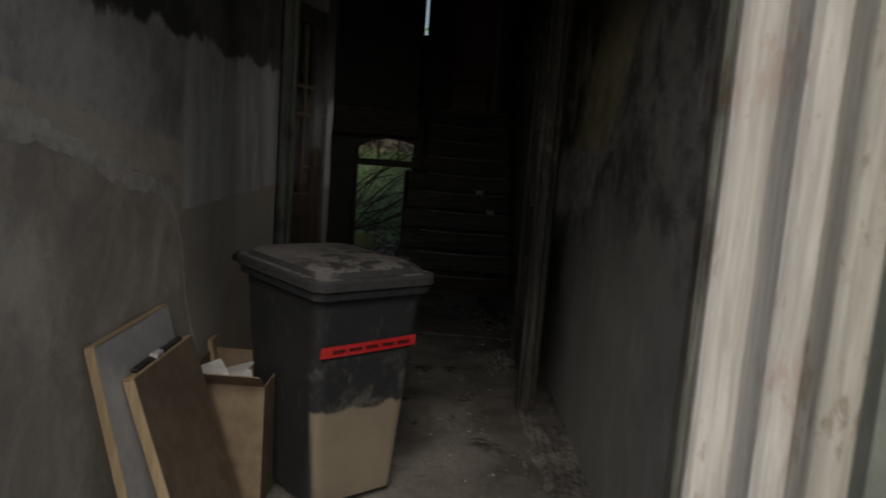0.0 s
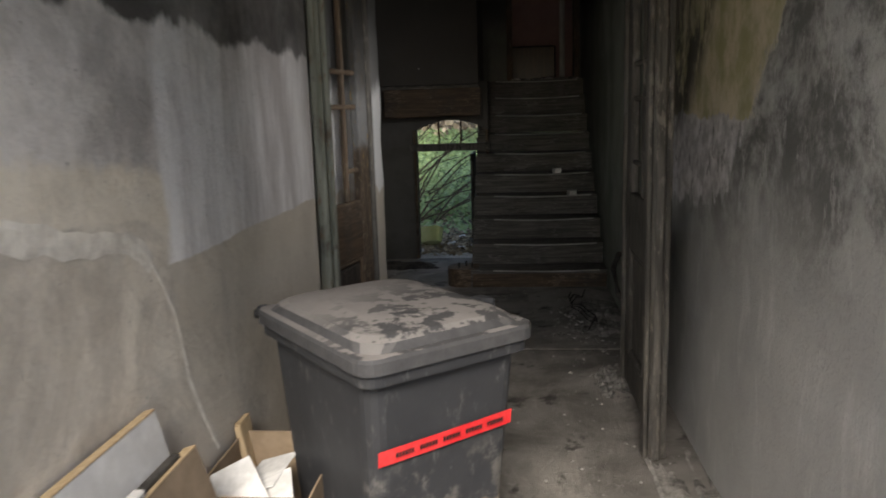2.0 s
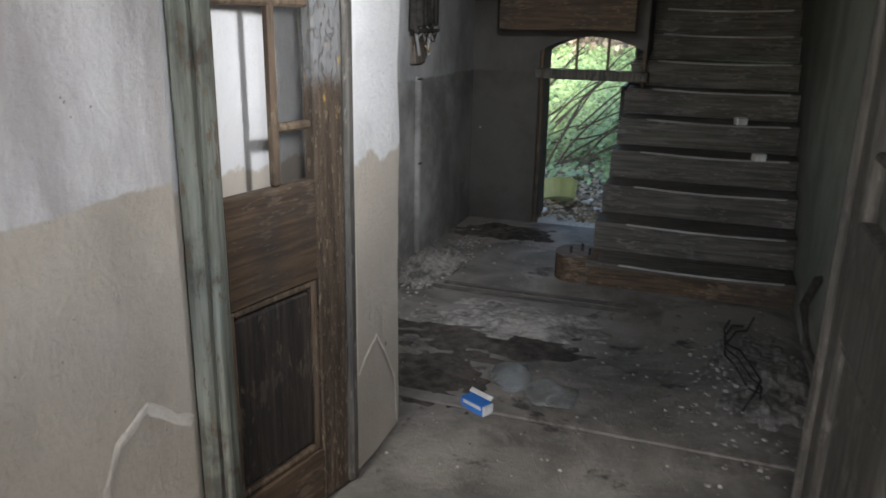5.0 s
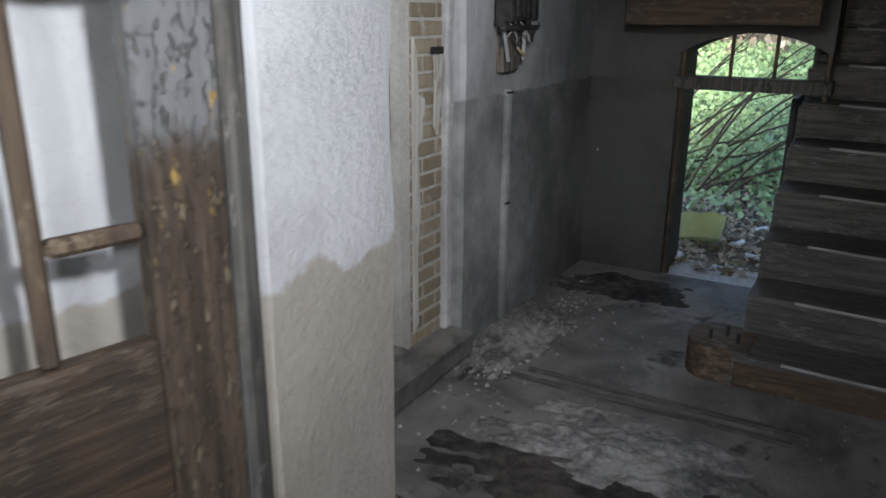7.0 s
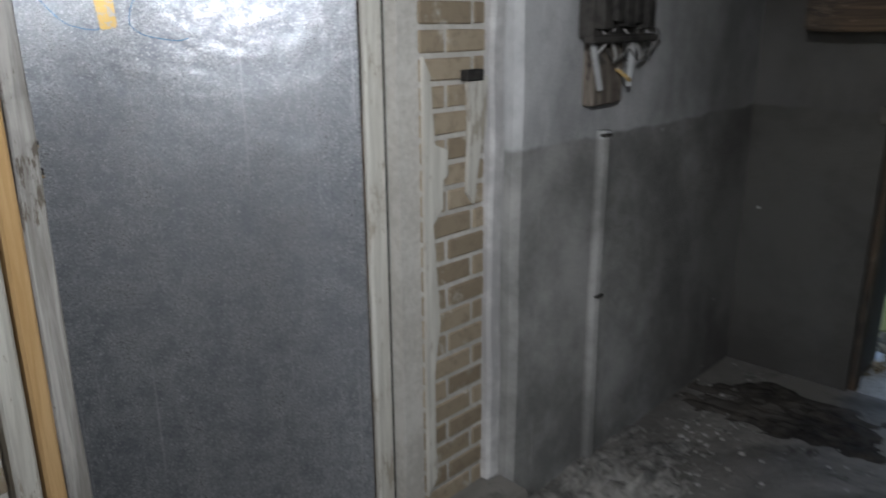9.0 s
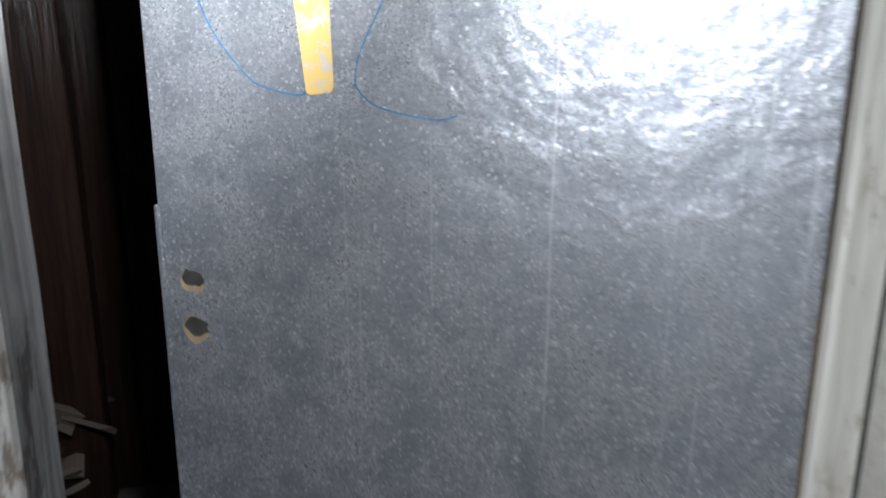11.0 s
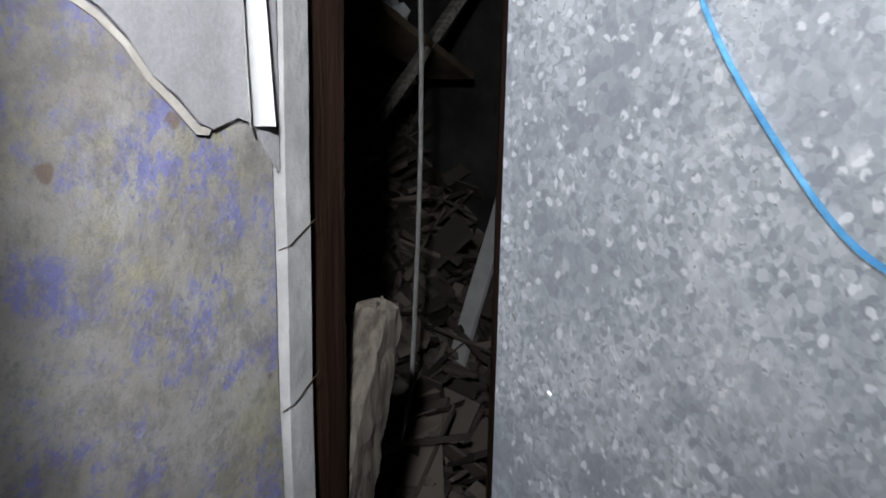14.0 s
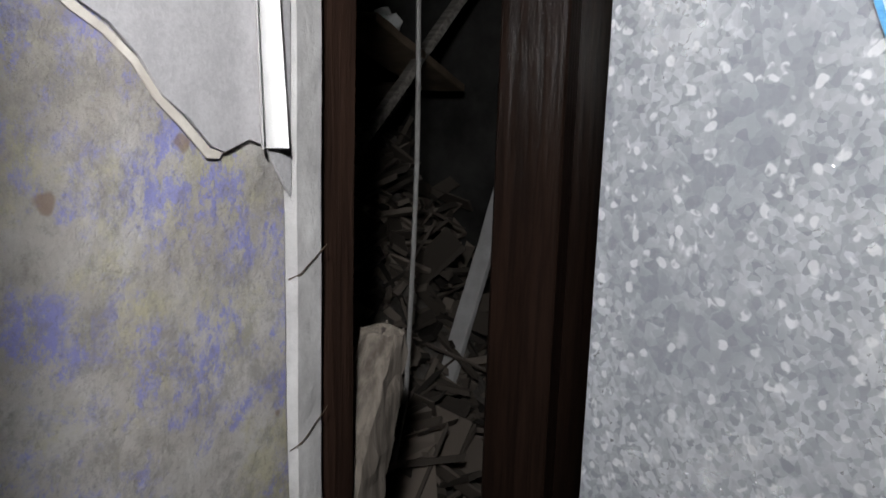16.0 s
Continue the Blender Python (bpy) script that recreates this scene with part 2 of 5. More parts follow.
def make_floor(name):
    s = Shader(name)
    fine, mid = s.noise(42, 8, .7), s.noise(2.2, 9, .65, .4)
    c = s.mix(s.step(mid, .3, .7), (.087, .081, .073), (.235, .222, .205))
    c = s.mix(s.op("MULTIPLY", s.step(s.noise(1.1, 8, .68, .7), .52, .62), .75), c, (.285, .268, .245))
    c = s.mix(s.op("MULTIPLY", s.step(s.noise(3.1, 8, .66, .4), .57, .66), .85), c, (.025, .023, .021))
    c = s.mix(s.op("MULTIPLY", s.step(s.noise(26, 6, .7), .58, .7), .35), c, (.36, .35, .34))
    return s.done(c, s.op("MULTIPLY_ADD", mid, .3, .6), 0, s.op("ADD", s.op("MULTIPLY", fine, .6), mid), .012, .3)


def make_wood(name, a, b, grain_axis=2, wear=None, rough=.7, local=True, soot=0.0):
    s = Shader(name)
    if local:
        s.local()
    squeeze = [1, 1, 1]
    squeeze[grain_axis] = .06
    g = s.noise(45, 6, .65, .3, at=s.stretched(*squeeze))
    c = s.mix(s.step(g, .35, .68), a, b)
    if wear:
        c = s.mix(s.step(s.op("ADD", s.noise(60, 6, .7, at=s.stretched(*[max(v, .25) for v in squeeze])), s.op("MULTIPLY_ADD", s.noise(5, 5, .6), .8, -.4)), .56, .66), c, wear)
    if soot:
        c = s.mix(s.op("MULTIPLY", s.step(s.noise(2.5, 7, .65), .48, .62), soot), c, (.03, .028, .027))
    return s.done(c, rough, 0, g, .004, .3)


def make_brick(name):
    s = Shader(name)
    n = s.noise(30, 8, .7)
    base = s.mix(s.chance(), (.27, .215, .15), (.40, .33, .24))
    c = s.mix(s.op("MULTIPLY", s.step(n, .45, .7), .6), base, (.20, .16, .12))
    c = s.mix(s.op("MULTIPLY", s.step(s.noise(8, 7, .7), .56, .66), .7), c, (.55, .52, .46))
    return s.done(c, .92, 0, n, .006, .2)


def make_lid(name):
    s = Shader(name)
    dust = s.mix(s.noise(12, 8, .65), (.135, .127, .123), (.215, .205, .20))
    up = s.tree.nodes.new("ShaderNodeSeparateXYZ")
    s.link(s.tree.nodes.new("ShaderNodeNewGeometry").outputs["Normal"], up.inputs[0])
    wiped = s.step(s.op("ADD", s.noise(13, 6, .6), s.op("MULTIPLY_ADD", s.noise(3.2, 3, .5), .6, -.3)), .49, .55)
    dots = s.op("MULTIPLY", s.step(s.cells(20), .34, .22), s.step(s.noise(4.5, 3), .50, .56))
    wiped = s.op("MAXIMUM", wiped, dots)
    side = s.step(up.outputs[2], .60, .93)
    keep = s.op("MULTIPLY", side, s.op("SUBTRACT", 1.0, s.op("MULTIPLY", wiped, s.step(s.op("ADD", s.axis(0), s.op("MULTIPLY", s.axis(1), -.4)), -2.0, -1.62))))
    c = s.mix(keep, s.mix(s.noise(20, 6), (.022, .023, .026), (.075, .075, .078)), dust)
    return s.done(c, .75, 0, s.noise(60, 5), .002, .3)


def make_bin_plastic(name):
    s = Shader(name).local()
    n = s.noise(6, 8, .65)
    c = s.mix(n, (.016, .017, .020), (.038, .040, .044))
    c = s.mix(s.op("MULTIPLY", s.step(s.noise(28, 6, .7, at=s.stretched(1, 1, .4)), .56, .70), .3), c, (.17, .165, .16))
    scuff = s.op("MULTIPLY", s.step(s.noise(9, 8, .7), .48, .62), s.op("SUBTRACT", 1.0, s.above(.64, .06, 5, .06)))
    front = s.step(s.axis(1), -.235, -.262)
    c = s.mix(s.op("MULTIPLY", s.op("MULTIPLY", scuff, front), .45), c, (.17, .16, .145))
    low = s.op("MULTIPLY", s.op("SUBTRACT", 1.0, s.above(.44, .06, 5, .010, .6)), front)
    c = s.mix(s.op("MULTIPLY", low, .95), c, s.mix(n, (.20, .165, .12), (.34, .29, .22)))
    return s.done(c, .55, 0, n, .002, .35)


def make_leaf(name):
    s = Shader(name)
    k = s.island()
    c = s.mix(k, (.10, .17, .06), (.32, .44, .18))
    c = s.mix(s.step(s.noise(1.4, 4), .5, .7), c, (.16, .24, .08))
    s.bsdf.inputs["Subsurface Weight"].default_value = 0
    return s.done(c, .5, 0, None, .01, .4)


def make_tape(name):
    s = Shader(name).local()
    n = s.noise(60, 9, .74, .2)
    worn = s.step(n, .52, .58)
    c = s.mix(s.op("MULTIPLY", worn, .85), (.66, .45, .15), s.mix(s.noise(90, 4), (.34, .36, .40), (.58, .58, .58)))
    return s.done(c, .5, 0, n, .0006, .4)


def make_stile(name):
    """Scraped brown wood with flakes of grey and yellow paint on its upper half."""
    s = Shader(name).local()
    g = s.noise(45, 6, .65, .3, at=s.stretched(1, 1, .06))
    flake = s.step(s.noise(75, 9, .75, at=s.stretched(1, 1, .3)), .53, .59)
    c = s.mix(s.step(g, .35, .68), (.05, .037, .028), (.12, .086, .06))
    c = s.mix(s.op("MULTIPLY", flake, .8), c, (.25, .20, .135))
    upper = s.above(1.42, .16, 6, .05)
    c = s.mix(s.op("MULTIPLY", upper, .8), c, s.mix(g, (.13, .135, .14), (.24, .245, .25)))
    yellow = s.op("MULTIPLY", s.step(s.noise(38, 8, .7, at=s.stretched(1, 1, .3)), .59, .63), s.above(1.18, .12, 5, .04))
    c = s.mix(s.op("MULTIPLY", yellow, .85), c, (.42, .27, .07))
    c = s.mix(s.op("MULTIPLY", s.above(1.72, .1, 4, .08), .8), c, (.04, .037, .034))
    return s.done(c, .7, 0, s.op("ADD", g, flake), .004, .3)


def make_litter(name, dark=(.12, .09, .055), light=(.46, .39, .27)):
    s = Shader(name)
    k = s.island()
    c = s.mix(k, dark, light)
    return s.done(c, .9)


M_CORR = make_corridor_plaster("stained_plaster")
M_RIGHT = make_right_plaster("peeling_plaster")
M_HALL = make_hall_plaster("grey_dado_plaster", 1.22, (.31, .305, .295), (.44, .44, .44), 2.0, .5)
# Hall plaster again, base colour darkened for walls in shade, soot above 1.6.
M_DARK = make_hall_plaster("dim_sooty_plaster", 1.22, (.11, .11, .105), (.15, .15, .15), 1.6)
M_STAIRWALL = make_hall_plaster("greenish_plaster", .2, (.26, .28, .25), (.24, .26, .23), 2.6, .2)
M_STUB = make_stub_plaster("rough_white_plaster")
M_BLUE = make_blue_plaster("scraped_blue_plaster")
M_PAPER = plain("grey_wallpaper", (.42, .41, .42), (.52, .51, .52), 260, .85, .0008, local=False)
M_WHITE = plain("white_plaster_edge", (.40, .39, .385), (.68, .67, .66), 11, .85, .008, local=False)
M_FILL = plain("pale_filler", (.58, .53, .47), (.82, .77, .70), 25, .9, .004, local=False)
M_ZINC = make_galvanised("galvanised_steel")
M_FLOOR = make_floor("dusty_floor")
# Burnt ceiling black, also used where side-room walls should read as unlit.
M_DIMBLACK = plain("burnt_dim_black", (.02, .019, .018), (.06, .058, .055), 4, .95, .01, local=False)
M_GREENWOOD = make_wood("faded_green_paint", (.11, .116, .095), (.215, .225, .195), 2, (.13, .10, .07), soot=.6)
M_BROWN = make_wood("worn_brown_wood", (.06, .042, .03), (.14, .098, .066), 2, (.20, .155, .105), soot=.65)
M_STILE = make_stile("scraped_stile_paint")
M_CHAR = make_wood("charred_panel_wood", (.020, .017, .015), (.055, .045, .038), 2, (.10, .078, .06), soot=.5)
# Wood with soot patches, its base colour dimmed where torch lamps overlight it.
M_DIMWOOD = make_wood("sooty_dimmed_wood", (.045, .042, .038), (.12, .112, .10), 2, (.17, .155, .135), soot=.5)
M_BROWNX = make_wood("worn_brown_wood_flat", (.05, .034, .023), (.11, .074, .047), 0, (.17, .125, .085), soot=.5)
M_STAIR = make_wood("sooty_stair_wood", (.05, .047, .042), (.12, .112, .10), 0, (.16, .15, .14), soot=.4)
# Worn edge wood, toned pale so that it carries the treads' glint too.
M_TREAD = make_wood("worn_tread_glint", (.22, .215, .205), (.44, .435, .42), 0, rough=.5)
M_MAHOGANY = make_wood("dark_varnished_wood", (.024, .014, .0105), (.052, .029, .021), 2, rough=.28)
M_CASING = make_wood("flaking_white_paint", (.56, .54, .51), (.80, .78, .74), 2, (.58, .50, .46))
M_CREAM = make_wood("dirty_cream_paint", (.48, .46, .41), (.66, .64, .58), 2, (.38, .34, .28))
M_WEATHERED = make_wood("weathered_grey_board", (.24, .225, .205), (.50, .48, .45), 2, (.15, .125, .10), soot=.4)
M_ORANGE = make_wood("raw_pine_strip", (.50, .31, .13), (.62, .41, .20), 2)
M_ROT = make_wood("rotten_wood", (.09, .075, .062), (.25, .215, .18), 2, (.05, .04, .036), rough=.95)
M_OLDBOARD = make_wood("grey_old_board", (.14, .125, .11), (.30, .28, .25), 0, rough=.95)
M_BRICK = make_brick("buff_brick")
M_MORTAR = plain("lime_mortar", (.44, .42, .38), (.58, .56, .52), 50, .95, .004, local=False)
M_LID = make_lid("dusty_lid_plastic")
M_BIN = make_bin_plastic("grey_bin_plastic")
M_RED = plain("red_tape", (.55, .02, .025), (.65, .05, .05), 30, .45)
M_INK = plain("black_ink", (.02, .01, .01), (.03, .015, .015), 30, .6)
M_CHIP = plain("chipboard", (.17, .125, .085), (.25, .19, .135), 14, .8)
M_LAMINATE = plain("dirty_white_laminate", (.48, .47, .46), (.66, .65, .64), 9, .5)
M_PINE = make_wood("pine_edge", (.34, .25, .15), (.46, .35, .22), 2)
M_FLAP = plain("paper_back", (.80, .79, .77), (.86, .85, .84), 30, .8)
M_CARD = plain("cardboard", (.20, .145, .095), (.29, .22, .15), 12, .9)
M_PAPERW = plain("white_paper", (.52, .52, .51), (.72, .72, .71), 25, .8)
M_PINK = plain("pink_wall", (.42, .27, .25), (.52, .35, .33), 3, .9, local=False)
M_LEAF, M_LITTER = make_leaf("ivy_leaf"), make_litter("leaf_litter")
M_SOIL = plain("garden_soil", (.06, .05, .035), (.16, .13, .09), 6, .95, .03, local=False)
M_TWIG = plain("bare_twig", (.05, .04, .028), (.11, .088, .06), 30, .9)
M_TUB = plain("pale_yellow_plastic", (.52, .52, .28), (.64, .63, .38), 6, .45)
M_IRON = plain("burnt_metal", (.015, .014, .013), (.06, .055, .05), 30, .8, .004)
M_CABLE = plain("grey_cable", (.28, .27, .26), (.42, .41, .40), 40, .6)
M_BLUEPEN = plain("blue_marker", (.025, .14, .31), (.09, .27, .45), 120, .5)
M_YTAPE = make_tape("worn_yellow_tape")
M_RUBBLE = make_litter("rubble_scraps", (.025, .021, .018), (.24, .20, .165))
M_BLUECARD = plain("blue_card", (.02, .14, .50), (.04, .20, .62), 10, .5)


# ---- mesh helpers ----
def part(name, bm, material, parent=None, label="", smooth=False):
    me = bpy.data.meshes.new(name)
    bmesh.ops.recalc_face_normals(bm, faces=bm.faces)
    bm.to_mesh(me)
    bm.free()
    me.materials.append(material)
    if smooth:
        for p in me.polygons:
            p.use_smooth = True
    ob = new(name, me)
    ob.parent = parent
    if label:
        ob["label"] = label
    return ob


def box(lo, hi, bevel=0.0, bm=None, rot=None, pivot=None, segs=1):
    """A box from corner to corner, with softened edges."""
    bm = bm or bmesh.new()
    lo, hi = Vector(lo), Vector(hi)
    made = bmesh.ops.create_cube(bm, size=1)["verts"]
    bmesh.ops.transform(bm, matrix=Matrix.LocRotScale((lo + hi) / 2, None, hi - lo), verts=made)
    if bevel:
        edges = list({e for v in made for e in v.link_edges})
        made = list({v for f in bmesh.ops.bevel(bm, geom=edges, offset=bevel, segments=segs, affect="EDGES", profile=.5)["faces"] for v in f.verts} | {v for v in made if v.is_valid})
    if rot is not None:
        c = Vector(pivot) if pivot is not None else (lo + hi) / 2
        bmesh.ops.transform(bm, matrix=Matrix.Translation(c) @ rot.to_4x4() @ Matrix.Translation(-c), verts=made)
    return bm


def rough_box(lo, hi, cut=.12, amp=.008, bevel=.01, seed=0, scale=4.0):
    """A box with a fine, uneven skin, for old plaster and rotten wood."""
    bm = box(lo, hi, bevel)
    for ax in range(3):
        a, b = lo[ax], hi[ax]
        k = int((b - a) / cut)
        for i in range(1, k + 1):
            p = [0, 0, 0]
            p[ax] = a + (b - a) * i / (k + 1)
            n = [0, 0, 0]
            n[ax] = 1
            bmesh.ops.bisect_plane(bm, geom=bm.verts[:] + bm.edges[:] + bm.faces[:], plane_co=p, plane_no=n)
    for v in bm.verts:
        q = v.co * scale + Vector((seed * 7.1, seed * 3.3, 0))
        v.co += noise.noise_vector(q) * amp
    return bm


def tube(points, radius, sides=7, taper=1.0, bm=None):
    """A round bar along points."""
    bm = bm or bmesh.new()
    points = [Vector(p) for p in points]
    rings = []
    for i, p in enumerate(points):
        d = (points[min(i + 1, len(points) - 1)] - points[max(i - 1, 0)]).normalized()
        u = d.orthogonal().normalized()
        w = d.cross(u)
        r = radius * (1 + (taper - 1) * i / (len(points) - 1))
        rings.append([bm.verts.new(p + r * (math.cos(a) * u + math.sin(a) * w)) for a in (math.tau * k / sides for k in range(sides))])
    for a, b in zip(rings, rings[1:]):
        for k in range(sides):
            bm.faces.new((a[k], a[(k + 1) % sides], b[(k + 1) % sides], b[k]))
    bm.faces.new(rings[0][::-1])
    bm.faces.new(rings[-1])
    return bm


def prism(outline, depth, bm=None):
    """A flat outline in x and z, given thickness along y from 0 to depth."""
    bm = bm or bmesh.new()
    front = [bm.verts.new((x, 0, z)) for x, z in outline]
    back = [bm.verts.new((x, depth, z)) for x, z in outline]
    bm.faces.new(front)
    bm.faces.new(back[::-1])
    for i in range(len(front)):
        j = (i + 1) % len(front)
        bm.faces.new((front[i], back[i], back[j], front[j]))
    return bm


def thing(name, at, label, category, group="", kind="", rz=0.0):
    ob = new(name)
    ob.matrix_basis = pose(*at, 0, 0, rz)
    ob.empty_display_size = .1
    return tagged(ob, label, category, group, kind)


def structure(name, bm, material, label, category="wall"):
    return tagged(part(name, bm, material), label, category, kind="structure")


# ---- the large structure ----
XL, XR, XD = -1.05, 0.76, -1.80
structure("ground", box((-40, -40, -.4), (40, 60, -.03)), M_SOIL, "bare garden soil with leaf litter", "ground")
structure("floor", box((-2.05, 1.35, -.3), (.98, 9.17, 0)), M_FLOOR, "dusty grey floor with dark stains and grit", "floor")
structure("floor_inner", box((-5.2, 2.9, -.3), (-2.05, 8.4, .12)), M_FLOOR, "dirty floor of the side room", "floor")
structure("wall_left", box((XL - .35, 1.45, 0), (XL, 4.64, 3.1)), M_CORR, "stained plaster corridor wall with beige dado and soot")
structure("wall_right", box((XR, 1.45, 0), (XR + .2, 5.30, 3.1)), M_RIGHT, "peeling grey and ochre plaster corridor wall")
structure("wall_behind_leaf", box((-1.30, 4.64, 0), (-1.06, 5.30, 3.1)), M_STUB, "white plaster wall behind the open door leaf")
structure("wall_stub", rough_box((-1.30, 5.30, 0), (-.885, 5.70, 3.1), .1, .010, .015, 1), M_STUB, "rough white plaster wall end over beige dado")
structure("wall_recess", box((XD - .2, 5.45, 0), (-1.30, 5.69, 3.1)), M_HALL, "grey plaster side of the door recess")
structure("wall_door_low", box((-2.0, 5.69, 0), (XD - .03, 6.05, 3.1)), M_MORTAR, "mortared brick wall beside the steel door")
structure("wall_door_top", box((-2.0, 6.05, 2.2), (XD - .03, 7.05, 3.1)), M_MORTAR, "mortared wall above the steel door")
structure("wall_door_pier", box((-2.0, 7.05, 0), (-1.76, 7.56, 3.1)), M_MORTAR, "mortar bed of the brick pier")
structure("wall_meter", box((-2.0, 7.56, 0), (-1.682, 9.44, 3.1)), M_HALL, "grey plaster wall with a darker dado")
structure("wall_hall_right", box((.762, 5.30, 0), (1.06, 10.6, 5.2)), M_STAIRWALL, "smooth greenish plaster wall beside the stairs")
structure("ceiling", box((-2.05, 1.45, 3.1), (1.06, 7.6, 3.3)), M_DIMBLACK, "soot-blackened ceiling", "ceiling")
structure("ceiling_upper", box((-2.05, 7.4, 5.2), (1.06, 13.0, 5.4)), M_DIMBLACK, "dark ceiling of the upper landing", "ceiling")
structure("facade_left", box((-6, 1.25, -.1), (XL, 1.45, 6)), M_STAIRWALL, "weathered front wall beside the entrance")
structure("facade_right", box((XR, 1.25, -.1), (6, 1.45, 6)), M_STAIRWALL, "weathered front wall beside the entrance")
structure("facade_top", box((XL, 1.25, 2.75), (XR, 1.45, 6)), M_STAIRWALL, "weathered front wall above the entrance")
# back wall with its arched garden door
DX0, DX1 = -1.14, -.33
YB = 9.14
structure("wall_back_left", box((-1.70, YB, 0), (DX0, YB + .45, 1.9)), M_DARK, "sooty plaster wall beside the garden door, colour darkened for shade")
structure("wall_back_right", box((DX1, YB, 0), (.762, YB + .45, .95)), M_DARK, "plaster wall below the stairs, colour darkened for shade")
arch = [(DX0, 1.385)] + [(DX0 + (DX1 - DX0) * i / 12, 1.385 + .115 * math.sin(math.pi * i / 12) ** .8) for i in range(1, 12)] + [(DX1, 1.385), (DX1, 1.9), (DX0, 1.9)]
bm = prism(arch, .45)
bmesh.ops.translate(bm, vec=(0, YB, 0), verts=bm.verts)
structure("wall_back_arch", bm, M_DARK, "sooty plaster over the arched garden door, colour darkened for shade")
structure("wall_landing", box((-1.68, 8.80, 1.86), (-.41, 8.94, 5.2)), M_DARK, "plaster face of the upper landing, colour darkened for shade")
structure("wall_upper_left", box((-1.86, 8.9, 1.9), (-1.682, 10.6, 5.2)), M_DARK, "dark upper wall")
structure("wall_upper_back", box((-.42, 10.6, 1.8), (-.13, 10.8, 5.2)), M_STAIRWALL, "greenish plaster beside the upper doorway")
structure("wall_upper_right", box((.75, 10.6, 1.8), (1.06, 10.8, 5.2)), M_STAIRWALL, "greenish plaster beside the upper doorway")
structure("wall_upper_lintel", box((-.13, 10.6, 3.9), (.75, 10.8, 5.2)), M_STAIRWALL, "greenish plaster over the upper doorway")
structure("wall_pink", box((-.35, 12.2, 1.8), (1.06, 12.4, 5.2)), M_PINK, "pink painted wall of the upper room")
structure("floor_upper", box((-.42, 10.2, 1.72), (1.06, 12.4, 1.925)), M_STAIR, "dark landing floor", "floor")
structure("floor_landing", box((-1.68, 8.94, 1.76), (-.42, 10.6, 1.92)), M_STAIR, "dark floor of the upper landing", "floor")
# Added panel that keeps daylight from leaking in beside the stairs.
structure("wall_stair_seal", box((-.462, 9.59, -.1), (-.438, 10.6, 1.76)), M_DARK, "thin panel added under the landing to stop a light leak")
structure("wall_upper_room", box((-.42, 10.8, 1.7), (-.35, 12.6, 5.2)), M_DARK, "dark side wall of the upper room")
# side room
YW = 5.90
structure("wall_blue", rough_box((-2.49, YW - .2, .12), (-2.0, YW, 3.1), .06, .004, .004, 3, 9), M_BLUE, "scraped plaster wall with blue and yellow paint remains")
structure("wall_blue_far", box((-5.2, YW - .2, .12), (-3.85, YW, 3.1)), M_BLUE, "scraped plaster wall with blue paint remains")
structure("wall_blue_lintel", box((-3.85, YW - .2, 2.32), (-2.55, YW, 3.1)), M_BLUE, "scraped plaster over the rubble doorway")
# Far and rubble walls: near-black colour stands in for the room's shade.
structure("wall_room_far", box((-5.4, 2.7, 0), (-5.2, 8.6, 3.1)), M_DIMBLACK, "far wall of the side room, black in place of shade")
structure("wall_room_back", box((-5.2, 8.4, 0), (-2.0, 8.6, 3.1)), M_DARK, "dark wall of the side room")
structure("wall_rubble_back", box((-5.2, 2.7, 0), (-1.4, 2.9, 3.1)), M_DIMBLACK, "wall behind the rubble, black in place of shade")
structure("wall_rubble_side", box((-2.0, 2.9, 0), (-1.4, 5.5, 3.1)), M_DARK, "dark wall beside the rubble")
structure("ceiling_inner", box((-5.4, 2.7, 3.1), (-2.0, 8.6, 3.3)), M_DIMBLACK, "dark ceiling of the side room", "ceiling")


